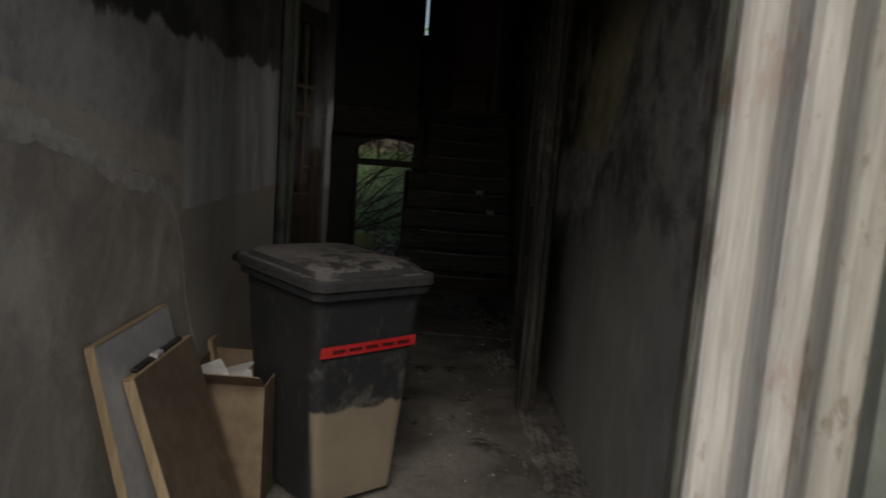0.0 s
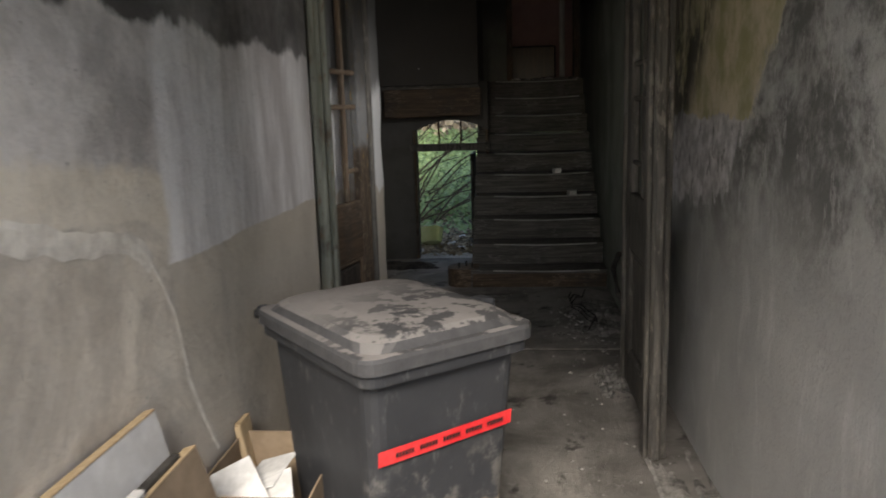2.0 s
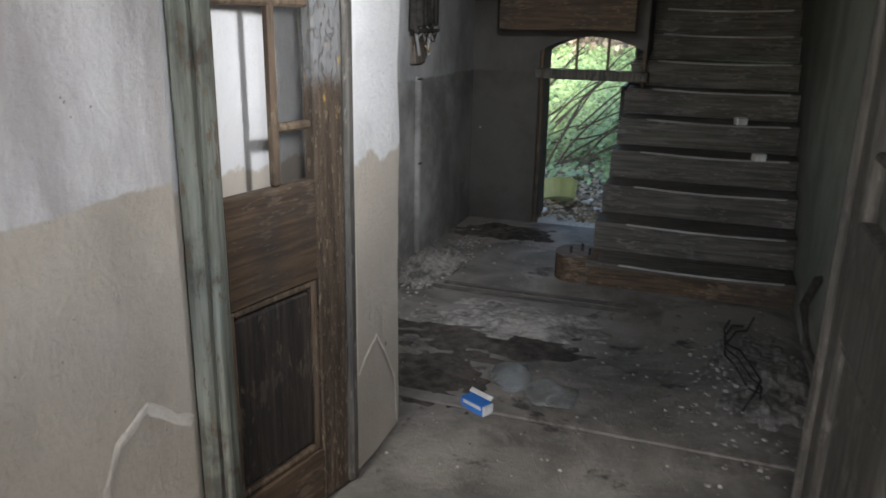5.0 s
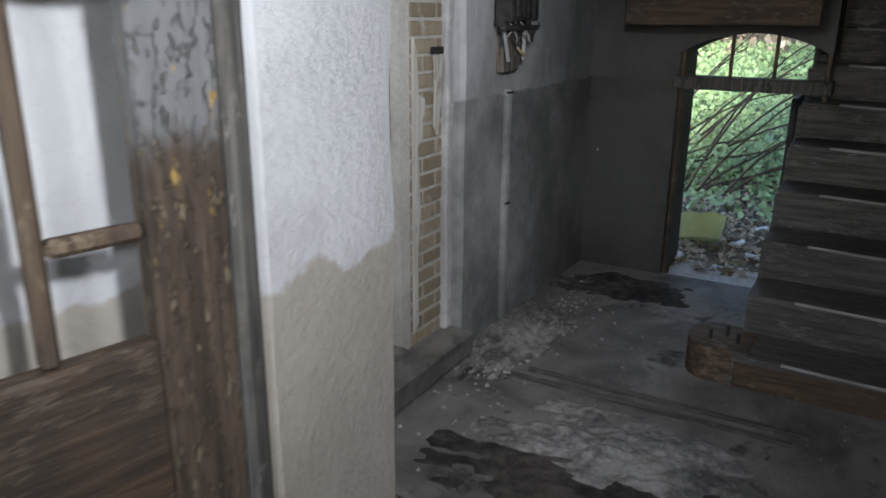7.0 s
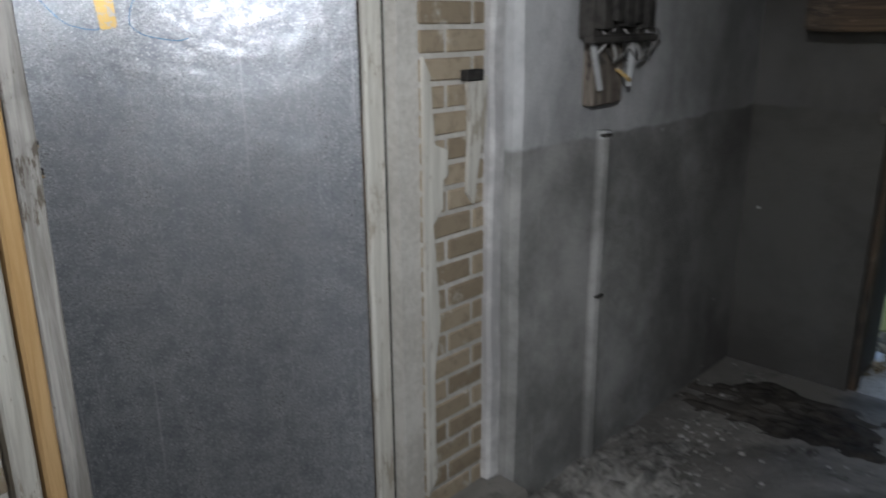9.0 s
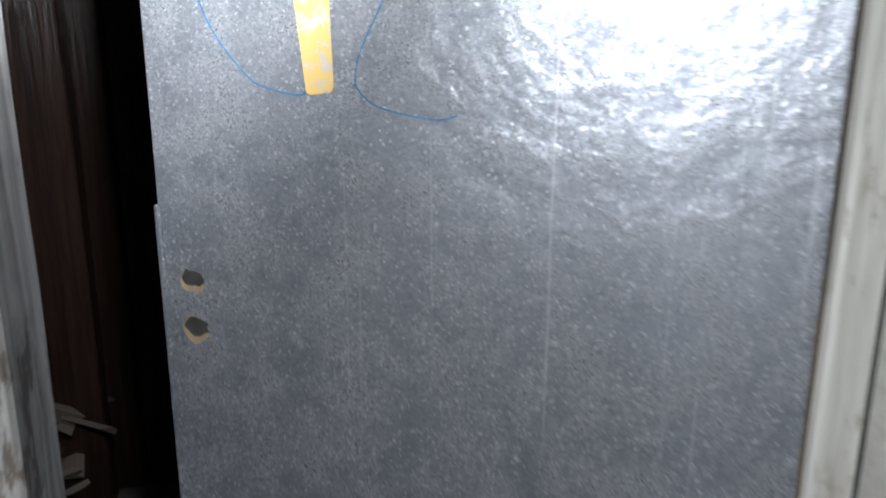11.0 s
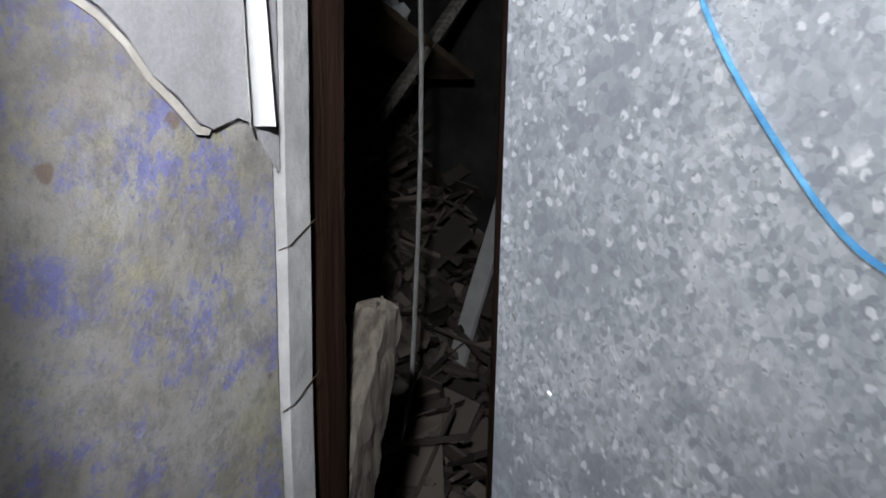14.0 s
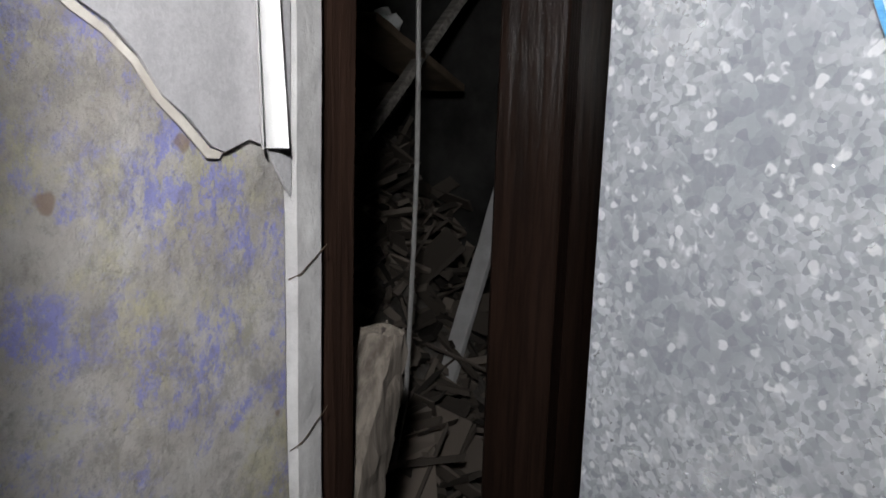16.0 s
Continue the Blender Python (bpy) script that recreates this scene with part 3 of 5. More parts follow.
# ---- stairs ----
def staircase():
    st = thing("staircase", (0, 7.75, 0), "sooty wooden staircase with worn tread edges and pale painted glints", "stairs")
    rise, run = .195, .272
    for i in range(10):
        z, y = rise * (i + 1) - .032, run * i
        flare = .03 * (1 - i / 9)
        bm = rough_box((-.42 - flare, y, max(0, z - rise)), (.757, y + .03, z - .03), .12, .004, .004, i)
        part("riser", bm, M_BROWNX if i == 0 else M_STAIR, st)
        bm = bmesh.new()
        n = 14
        top, bot, tb, bb = [], [], [], []
        for k in range(n + 1):
            u = k / n
            x = -.435 - flare + u * (1.192 + flare)
            sag = .012 * math.sin(math.pi * u) + noise.noise((x * 3, i * 5.0, 0)) * .008
            top.append(bm.verts.new((x, y - .02 + abs(u - .5) * .01, z - sag)))
            bot.append(bm.verts.new((x, y - .018, z - .032)))
            tb.append(bm.verts.new((x, y + run + .01, z)))
            bb.append(bm.verts.new((x, y + run + .01, z - .03)))
        for k in range(n):
            for a, b in ((top, bot), (bot, bb), (bb, tb), (tb, top)):
                bm.faces.new((a[k], a[k + 1], b[k + 1], b[k]))
        bm.faces.new((top[0], bot[0], bb[0], tb[0]))
        bm.faces.new((top[-1], bot[-1], bb[-1], tb[-1]))
        part("tread", bm, M_STAIR, st)
        # A thin pale bar paints the glint along each worn edge.
        part("nosing", tube([(-.26 + .95 * k / 8, y - .024, z - .002 - .012 * math.sin(math.pi * k / 8)) for k in range(9)], .0075, 6), M_TREAD, st, "worn tread edge with its glint painted pale")
    side = [(0, 0)]
    for i in range(10):
        side += [(run * i, rise * (i + 1) - .062), (run * (i + 1), rise * (i + 1) - .062)]
    side += [(run * 10, rise * 10 - .38), (.5, 0)]
    bm = prism(side, .045)
    bmesh.ops.rotate(bm, cent=(0, 0, 0), matrix=Matrix.Rotation(radians(90), 3, "Z"), verts=bm.verts)
    bmesh.ops.translate(bm, vec=(-.42, .003, 0), verts=bm.verts)
    part("string_board", bm, M_STAIR, st)
    # rounded first step
    outline = [(-.40, .02)] + [(-.56 - .13 * math.sin(a), .16 - .16 * math.cos(a)) for a in (math.pi * k / 8 for k in range(9))] + [(-.40, .30)]
    bm = bmesh.new()
    lo = [bm.verts.new((x, y, 0)) for x, y in outline]
    hi = [bm.verts.new((x, y, .168)) for x, y in outline]
    bm.faces.new(lo[::-1])
    bm.faces.new(hi)
    for k in range(len(lo)):
        j = (k + 1) % len(lo)
        bm.faces.new((lo[k], lo[j], hi[j], hi[k]))
    part("curtail_step", bm, M_BROWNX, st, "rounded brown end of the first step")
    for x, y in ((-.58, .10), (-.52, .18), (-.46, .10)):
        part("dowel", tube([(x, y, .16), (x, y, .215)], .009), M_IRON, st)
    return st


staircase()
tagged(part("landing_beam", rough_box((-1.37, 8.74, 1.545), (-.385, 8.80, 1.82), .1, .006, .008, 4), M_BROWNX), "charred brown landing beam over the garden door", "beam")


# ---- garden door ----
def garden_door():
    d = thing("door_garden", (0, YB, 0), "weathered arched door frame with a glazed top light, standing open", "door", kind="structure")
    for x0, x1 in ((DX0 + .001, DX0 + .028), (DX1 - .028, DX1 - .001)):
        part("jamb", rough_box((x0, .03, -.02), (x1, .12, 1.40), .15, .003, .005, x0), M_CREAM if x0 == DX0 else M_BROWN, d)
    part("transom", box((DX0 - .03, -.012, 1.175), (DX1 + .02, .13, 1.25), .006), M_DIMWOOD, d)
    for x in (-.862, -.622):
        part("glazing_bar", box((x - .009, .05, 1.25), (x + .009, .08, 1.52)), M_BROWN, d)
    part("sill", box((DX0, .04, -.12), (DX1, .47, -.02), .006), M_CREAM, d)
    return d


garden_door()
leaf = thing("garden_door_leaf", (-.515, YB + .43, -.028), "narrow charred door leaf hanging open outside", "door", rz=0)
part("stile", box((-.035, 0, 0), (0, .62, 1.14), .005), M_IRON, leaf)


# ---- vestibule doors ----
def vestibule_leaf(name, hinge, rz, width, label, mirror=1, sooty=False):
    d = thing(name, hinge, label, "door", rz=rz)
    h, t = 2.30, .045
    # The sooty set also puts shade into the colour, against the corridor lamp.
    green, brown, flat = (M_DIMWOOD,) * 3 if sooty else (M_GREENWOOD, M_BROWN, M_BROWNX)
    w = width

    def b(x0, x1, z0, z1, y0=0.0, y1=t, bev=.006):
        return box((x0, mirror * y0 if mirror > 0 else -y1, z0), (x1, y1 if mirror > 0 else -y0, z1), bev)
    part("stile", b(0, .09, 0, h), green, d, "faded green hinge stile")
    part("stile", b(w - .155, w, 0, h), brown if sooty else M_STILE, d, "scraped brown lock stile")
    part("astragal", b(w - .03, w + .015, 0, h, -.02, t + .02, .012), M_DIMWOOD, d)
    part("bottom_rail", b(.09, w - .155, 0, .20), flat, d)
    part("middle_rail", b(.09, w - .155, .80, 1.115), flat, d)
    part("top_rail", b(.09, w - .155, 2.19, h), flat, d)
    part("panel", b(.12, w - .185, .23, .77, .014, .03, .012), M_DIMWOOD if sooty else M_CHAR, d, "soot-blackened lower panel")
    for x0, x1, z0, z1 in ((.09, .115, .20, .80), (w - .18, w - .155, .20, .80), (.115, w - .18, .20, .225), (.115, w - .18, .775, .80)):
        part("moulding", b(x0, x1, z0, z1, .005, t - .003, .008), brown, d)
    mid = .09 + (w - .22) * .56
    part("glazing_bar", b(mid - .013, mid + .013, 1.115, 2.19, .006, t - .006, .008), brown, d)
    for z in (1.28, 1.62, 1.80):
        x0 = mid + .013 if z < 1.4 else .09
        part("glazing_bar", b(x0, w - .155, z - .013, z + .013, .008, t - .008, .008), brown, d)
    return d


frame_l = thing("door_frame_vestibule", (0, 4.64, 0), "old moulded green door frame across the corridor", "door frame", kind="structure")
part("jamb", box((XL + .002, .01, 0), (XL + .06, .10, 3.09), .012), M_GREENWOOD, frame_l)
part("moulding", box((XL + .06, .03, 0), (XL + .09, .085, 3.09), .013, segs=2), M_GREENWOOD, frame_l)
part("jamb", box((.525, -.36, 0), (.58, -.24, 3.09), .012), M_DIMWOOD, frame_l)
part("moulding", box((.50, -.34, 0), (.525, -.26, 3.09), .012, segs=2), M_DIMWOOD, frame_l)
part("moulding", box((.58, -.33, 0), (.61, -.29, 3.09), .008, segs=2), M_DIMWOOD, frame_l)
part("head", box((XL + .09, -.01, 2.52), (XR - .002, .09, 2.64), .012), M_GREENWOOD, frame_l)
vestibule_leaf("vestibule_door", (-1.005, 4.66, .02), 78, .615, "glazed wooden door with broken panes and brown lower panel, folded open")
vestibule_leaf("vestibule_door", (.62, 4.42, .02), 90.5, .95, "glazed wooden door leaf, sooty and dimmed for shade, folded open by the stairs", 1, True)

# ---- entrance frame ----
ent = thing("door_frame_entrance", (.54, 1.50, 0), "flaking whitewashed wooden entrance door frame", "door frame", kind="structure")
part("jamb", rough_box((0, 0, 0), (.10, .10, 2.75), .2, .003, .01, 2), M_CASING, ent)
part("jamb", rough_box((.085, -.12, 0), (.16, .06, 2.75), .2, .003, .014, 5), M_CASING, ent)
part("moulding", box((.15, -.20, 0), (.24, -.02, 2.75), .02, segs=3), M_CREAM, ent)
part("moulding", box((-.02, .02, 0), (0, .08, 2.75), .008), M_GREENWOOD, ent)
part("latch_plate", box((-.03, -.02, .72), (.0, .06, .76), .003), M_CREAM, ent)


# ---- steel door ----
def steel_door():
    d = thing("steel_door", HINGE, "galvanised steel sheet door standing ajar, with punched holes", "door", rz=0)
    d.matrix_basis = Matrix.Translation(HINGE) @ pose(0, 0, 0, 0, 0, -LEAF_OPEN)
    part("sheet", box((-.006, -LEAF_W, .14), (0, -.002, 2.15), .002), M_ZINC, d)
    part("sheet_edge", box((-.03, -LEAF_W + .001, .14), (-.006, -LEAF_W + .004, 2.15)), M_ZINC, d)
    part("core", box((-.045, -LEAF_W + .012, .15), (-.006, -.004, 2.14), .003), M_MAHOGANY, d)
    for z, s in ((1.330, 1.0), (1.262, 1.15)):
        pts = [(.017 * s * math.cos(a) * (1 + .35 * noise.noise((a * 2, z * 40, 0))), .016 * s * math.sin(a) * (1 + .5 * noise.noise((a * 2, z * 31, 4)))) for a in (math.tau * k / 14 for k in range(14))]
        bm = prism(pts, .0012)
        bmesh.ops.rotate(bm, cent=(0, 0, 0), matrix=Matrix.Rotation(radians(90), 3, "Z"), verts=bm.verts)
        bmesh.ops.translate(bm, vec=(.0018, -LEAF_W + .045, z), verts=bm.verts)
        part("hole", bm, M_PINE, d, "ragged punched lock hole showing raw wood")
        # Dark disc laid over the sheet for the shade inside the hole.
        bm = prism([(x * .92 + .002, z2 * .72 + .005) for x, z2 in pts], .0012)
        bmesh.ops.rotate(bm, cent=(0, 0, 0), matrix=Matrix.Rotation(radians(90), 3, "Z"), verts=bm.verts)
        bmesh.ops.translate(bm, vec=(.0026, -LEAF_W + .045, z), verts=bm.verts)
        part("hole_shade", bm, M_IRON, d)
    return d


DOOR = steel_door()
for name, pts in (("blue_line", [(.085, 1.68), (.101, 1.646), (.127, 1.612), (.15, 1.589), (.173, 1.58), (.195, 1.575), (.214, 1.574), (.219, 1.578)]),
                  ("blue_line", [(.312, 1.668), (.301, 1.648), (.288, 1.621), (.282, 1.596), (.286, 1.58), (.309, 1.562), (.357, 1.551), (.386, 1.549), (.404, 1.554)])):
    first = pts[0]
    pts = [(first[0] - .022 if first[0] < .2 else first[0] + .03, first[1] + .06)] + pts
    ends = [pts[0]] + pts + [pts[-1]]
    curve = []
    for p0, p1, p2, p3 in zip(ends, ends[1:], ends[2:], ends[3:]):
        for u in (0, .2, .4, .6, .8):
            curve.append(tuple(.5 * (2 * b + (c - a) * u + (2 * a - 5 * b + 4 * c - e) * u * u + (3 * b - a - 3 * c + e) * u ** 3) for a, b, c, e in zip(p0, p1, p2, p3)))
    pts = curve + [pts[-1]]
    bm = bmesh.new()
    pair = []
    for i, (s, z) in enumerate(pts):
        a, b = pts[max(i - 1, 0)], pts[min(i + 1, len(pts) - 1)]
        n = Vector((b[1] - a[1], -(b[0] - a[0]))).normalized() * .0010
        pair.append([bm.verts.new((.0012, -LEAF_W + s + n.x * k, z + n.y * k)) for k in (-1, 1)])
    for a, b in zip(pair, pair[1:]):
        bm.faces.new((a[0], a[1], b[1], b[0]))
    part(name, bm, M_BLUEPEN, DOOR, "hand-drawn blue marker line")
bm = prism([(.207, 1.70), (.252, 1.70), (.2555, 1.583), (.251, 1.577), (.226, 1.574), (.220, 1.577)], .0012)
bmesh.ops.rotate(bm, cent=(0, 0, 0), matrix=Matrix.Rotation(radians(90), 3, "Z"), verts=bm.verts)
bmesh.ops.translate(bm, vec=(.0022, -LEAF_W, 0), verts=bm.verts)
part("tape_strip", bm, M_YTAPE, DOOR, "worn yellow adhesive tape")
part("edge_flap", box((-.010, -LEAF_W - .005, .14), (.002, -LEAF_W + .003, 1.43), .002), M_ZINC, DOOR)
part("hinge_fold", box((.0003, -.088, .142), (.0022, -.006, 2.148), .0008), M_ZINC, DOOR, "folded strip of sheet along the hinge side")
for z in (1.72, 1.02, .5):
    part("rivet", box((0, -LEAF_W + .025, z - .004), (.002, -LEAF_W + .033, z + .004), .001), M_ZINC, DOOR)

# ---- steel door surround ----
fr = thing("door_frame_steel", (XD, 0, 0), "dirty cream timber frame round the steel door", "door frame", kind="structure")
part("rebate", box((-.10, 6.966, .13), (-.012, 6.979, 2.2), .003), M_BROWN, fr, "brown painted rebate")
part("jamb", rough_box((-.10, 6.980, .16), (.0, 7.042, 2.2), .3, .002, .006, 7), M_CREAM, fr)
# Near-black strip painted in for the shade between jamb and bead.
part("moulding", box((-.06, 7.043, .20), (-.006, 7.058, 2.2), .002), M_IRON, fr, "dark strip standing in for the groove's shade")
part("moulding", rough_box((-.06, 7.060, .14), (.032, 7.108, 2.2), .12, .004, .014, 8), M_CASING, fr, "flaking white bead")
part("jamb", rough_box((-.10, 6.146, .13), (.012, 6.190, 2.2), .10, .005, .004, 9), M_WEATHERED, fr, "grey weathered board")
part("pine_strip", rough_box((-.03, 6.104, .13), (.028, 6.140, 2.2), .2, .004, .006, 10), M_ORANGE, fr, "raw orange pine strip")
part("jamb", rough_box((-.06, 6.055, .13), (.014, 6.100, 2.2), .3, .002, .006, 11), M_CREAM, fr)
part("head", box((-.10, 6.06, 2.2), (.0, 7.06, 2.28), .006), M_CREAM, fr)
tagged(part("threshold_step", rough_box((-2.05, 5.745, 0), (-1.60, 7.46, .13), .07, .012, .015, 12), M_FLOOR), "crumbling concrete threshold step before the steel door", "step")
tagged(part("threshold_lip", rough_box((-1.99, 6.06, .12), (-1.72, 7.05, .165), .06, .010, .012, 13), M_FLOOR), "broken mortar sill under the steel door", "sill")


# ---- meter niche, conduit, plaster edges ----
def meter_niche():
    m = thing("meter_box", (-1.66, 7.86, 1.5), "burnt black electricity meter board with hanging wires", "meter box")
    part("backboard", rough_box((0, -.17, .03), (.05, .16, .75), .05, .008, .01, 14), M_IRON, m)
    for i in range(5):
        y = -.15 + .062 * i
        part("fuse_block", rough_box((.045, y, .06 + .02 * (i % 2)), (.085, y + .05, .22 + .03 * (i % 3)), .02, .014, .004, 15 + i), M_IRON, m)
    part("rail", box((.04, -.19, .02), (.075, .19, .045), .006), M_IRON, m)
    for i in range(14):
        y = -.14 + .03 * i
        pts = [(.05 + .015 * math.sin(k * 1.1 + i), y * .8 + .015 * math.sin(k * .9 + i * 2), .06 - .02 * k) for k in range(6)]
        part("wire", tube(pts, .0035, 5), M_CABLE if i % 3 == 0 else M_IRON, m)
    part("wire", tube([(.05, -.01, -.06), (.06, .03, -.085), (.05, .07, -.10)], .006, 5), M_YTAPE, m, "yellow-green earth wire")
    for y0, y1 in ((-.13, -.085), (.10, .085)):
        part("conduit", tube([(.035, y0, .02), (.04, y1, -.12)], .010, 7), M_HALL, m)
    part("niche", rough_box((-.03, -.09, -.17), (.012, .085, .03), .03, .014, .006, 30), M_ROT, m, "broken brown plaster niche")
    return m


meter_niche()
tagged(part("chased_conduit", tube([(-1.672, 7.89, 1.24), (-1.674, 7.885, .66), (-1.668, 7.885, .03)], .026, 8), M_HALL), "plastered-over conduit running down the wall", "pipe")
for z in (1.225, .665):
    tagged(part("conduit_clip", box((-1.67, 7.865, z - .006), (-1.643, 7.905, z + .006), .004), M_IRON), "rusted pipe clip on the wall", "clip")
structure("plaster_edge", rough_box((-1.80, 7.385, .13), (-1.725, 7.445, 3.1), .06, .010, .01, 31), M_WHITE, "chipped white plaster edge of the brick pier", "trim")
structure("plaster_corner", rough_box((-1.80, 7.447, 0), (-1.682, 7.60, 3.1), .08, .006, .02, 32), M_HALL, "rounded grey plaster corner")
bm = prism([(7.12, .2), (7.155, .25), (7.15, .6), (7.175, .75), (7.16, .95), (7.15, 1.05), (7.19, 1.09), (7.19, 1.17), (7.21, 1.18), (7.21, 1.25), (7.16, 1.27), (7.145, 1.45), (7.12, 1.5)], .012)
bmesh.ops.rotate(bm, cent=(0, 0, 0), matrix=Matrix.Rotation(radians(90), 3, "Z"), verts=bm.verts)
bmesh.ops.translate(bm, vec=(-1.735, 0, 0), verts=bm.verts)
structure("plaster_remnant", bm, M_CREAM, "remnant of cream plaster over the bricks", "trim")
bm = prism([(7.29, 1.12), (7.32, 1.08), (7.34, 1.2), (7.37, 1.3), (7.375, 1.44), (7.29, 1.43), (7.30, 1.3)], .012)
bmesh.ops.rotate(bm, cent=(0, 0, 0), matrix=Matrix.Rotation(radians(90), 3, "Z"), verts=bm.verts)
bmesh.ops.translate(bm, vec=(-1.735, 0, 0), verts=bm.verts)
structure("plaster_remnant_small", bm, M_CREAM, "small remnant of plaster over the bricks", "trim")
tagged(part("socket_plate", box((-1.75, 7.275, 1.43), (-1.722, 7.345, 1.46), .003), M_IRON), "dark metal plate set in the brick pier", "plate")


# ---- wheeled bin ----
def wheeled_bin():
    b = thing("wheelie_bin", (-.465, 3.22, 0), "dark grey wheeled bin with dusty lid and red warning tape", "bin", rz=40)
    # local x: along the taped face, local y: away from it

    def ring(w, d, z, r, cx=0.0, cy=0.0):
        pts = []
        for sx, sy, a0 in ((1, 1, 0), (-1, 1, 90), (-1, -1, 180), (1, -1, 270)):
            for k in range(5):
                a = radians(a0 + 22.5 * k)
                pts.append((cx + sx * (w / 2 - r) + r * math.cos(a), cy + sy * (d / 2 - r) + r * math.sin(a), z))
        return pts

    def skin(rings, close=True):
        bm = bmesh.new()
        vs = [[bm.verts.new(p) for p in r] for r in rings]
        for a, c in zip(vs, vs[1:]):
            for k in range(len(a)):
                j = (k + 1) % len(a)
                bm.faces.new((a[k], a[j], c[j], c[k]))
        if close:
            bm.faces.new(vs[0][::-1])
            bm.faces.new(vs[-1])
        return bm

    part("body", skin([ring(.42, .51, .04, .05), ring(.445, .54, .30, .05), ring(.495, .615, .75, .05), ring(.515, .645, .93, .05)]), M_BIN, b)
    part("rim", skin([ring(.52, .655, .905, .04), ring(.56, .705, .915, .05), ring(.565, .71, .955, .05), ring(.50, .645, .957, .04)]), M_BIN, b)
    part("lid", skin([ring(.555, .70, .950, .05), ring(.585, .735, .952, .055), ring(.585, .735, .985, .055), ring(.575, .725, .995, .05), ring(.53, .68, .997, .07), ring(.505, .65, 1.018, .09), ring(.47, .61, 1.030, .11), ring(.30, .40, 1.042, .12)]), M_LID, b)
    for x in (-.25, .25):
        part("hinge_lug", rough_box((x - .022, .33, .955), (x + .022, .40, .992), .03, .002, .008), M_BIN, b)
    part("handle", tube([(-.27, .41, .96), (.27, .41, .96)], .016, 8), M_BIN, b)
    part("lid_lug", box((.24, -.16, .985), (.30, -.09, 1.03), .012, segs=2), M_BIN, b)
    part("lid_grip", box((.27, -.30, .945), (.325, .10, .985), .012, segs=2), M_LID, b)
    for x in (-.22, .22):
        w = part("wheel", tube([(x - .025, .26, .10), (x + .025, .26, .10)], .10, 20), M_IRON, b)
        part("hub", tube([(x - .03, .26, .10), (x + .03, .26, .10)], .04, 12), M_BIN, w)
    bm = bmesh.new()
    lo = [bm.verts.new((x, -.310 + .010 * abs(x) - .006, .678 + .06 * (x + .2) * .3)) for x in (-.232, -.07, .07, .225)]
    hi = [bm.verts.new((v.co.x, v.co.y - .006, v.co.z + .046)) for v in lo]
    for k in range(3):
        bm.faces.new((lo[k], lo[k + 1], hi[k + 1], hi[k]))
    tape = part("warning_tape", bm, M_RED, b, "red adhesive warning tape with black lettering")
    for k in range(5):
        x = -.18 + .078 * k
        bm = bmesh.new()
        for j in range(6):
            xx = x + .010 * j
            z = .688 + .018 * (xx + .2)
            box((xx, -.3235, z + .008), (xx + .006, -.3205, z + .020), bm=bm)
        part("lettering", bm, M_INK, tape)
    return b


wheeled_bin()


# ---- boards and boxes by the corridor wall ----
def leaning(name, y0, y1, top, foot, wall_x, thick, mat, label, edge=None):
    """A panel that leans on the corridor's wall."""
    p = thing(name, (wall_x, y0, top), label, "board")
    lean = math.atan2(foot, top)
    length = math.hypot(foot, top)
    m = Matrix.Rotation(-lean, 4, "Y")
    for nm, lo, hi, mm in (("panel", (0, 0, -length), (thick, y1 - y0, 0), mat), ("edging", (-.001, -.006, -length), (thick + .001, -.0005, 0), edge or mat), ("edging", (-.001, .0, .0005), (thick + .001, y1 - y0, .006), edge or mat)):
        bm = box(lo, hi, .002)
        bmesh.ops.transform(bm, matrix=m, verts=bm.verts)
        part(nm, bm, mm, p)
    return p


leaning("laminate_panel", 2.17, 2.76, .86, .20, -1.035, .03, M_LAMINATE, "dirty white laminate panel leaning on the wall", M_PINE)
pn = leaning("chipboard_panel", 2.28, 2.82, .73, .23, -.965, .035, M_CHIP, "brown chipboard furniture panel leaning on the wall", M_PINE)
part("metal_strip", box((-.005, .06, .01), (.02, .47, .024), .003), M_IRON, pn)
part("bracket", box((.0, .20, .016), (.03, .26, .035), .004), M_LAMINATE, pn)


def carton(name, at, size, rz, mat, label):
    c = thing(name, at, label, "box", rz=rz)
    w, d, h = size
    for lo, hi in (((0, 0, 0), (w, .006, h)), ((0, d - .006, 0), (w, d, h)), ((0, .006, 0), (.006, d - .006, h)), ((w - .006, .006, 0), (w, d - .006, h)), ((.006, .006, 0), (w - .006, d - .006, .006))):
        part("side", box(lo, hi, .001), mat, c)
    bm = box((0, -.12, 0), (w, 0, .005), .001)
    bmesh.ops.rotate(bm, cent=(0, 0, 0), matrix=Matrix.Rotation(radians(-35), 3, "X"), verts=bm.verts)
    bmesh.ops.translate(bm, vec=(0, 0, h), verts=bm.verts)
    part("flap", bm, mat, c)
    return c


carton("cardboard_box", (-1.03, 2.92, 0), (.36, .50, .52), 0, M_CARD, "open brown cardboard box beside the bin")
leaning("wooden_slat", 3.36, 3.46, .56, .10, -1.04, .02, M_PINE, "pale wooden slat leaning on the wall")
for i, (x, y, rz, tilt) in enumerate(((-.82, 3.05, 14, 12), (-.87, 3.18, -9, 6), (-.92, 3.05, 30, 20))):
    p = tagged(part("paper_sheet", rough_box((-.07, -.10, 0), (.07, .10, .003), .04, .004, 0, 40 + i), M_PAPERW), "crumpled printed paper sheet lying in the box", "paper", "papers in the box")
    p.matrix_basis = pose(x, y, .47 + .012 * i, tilt, -18, rz)
random.seed(4)
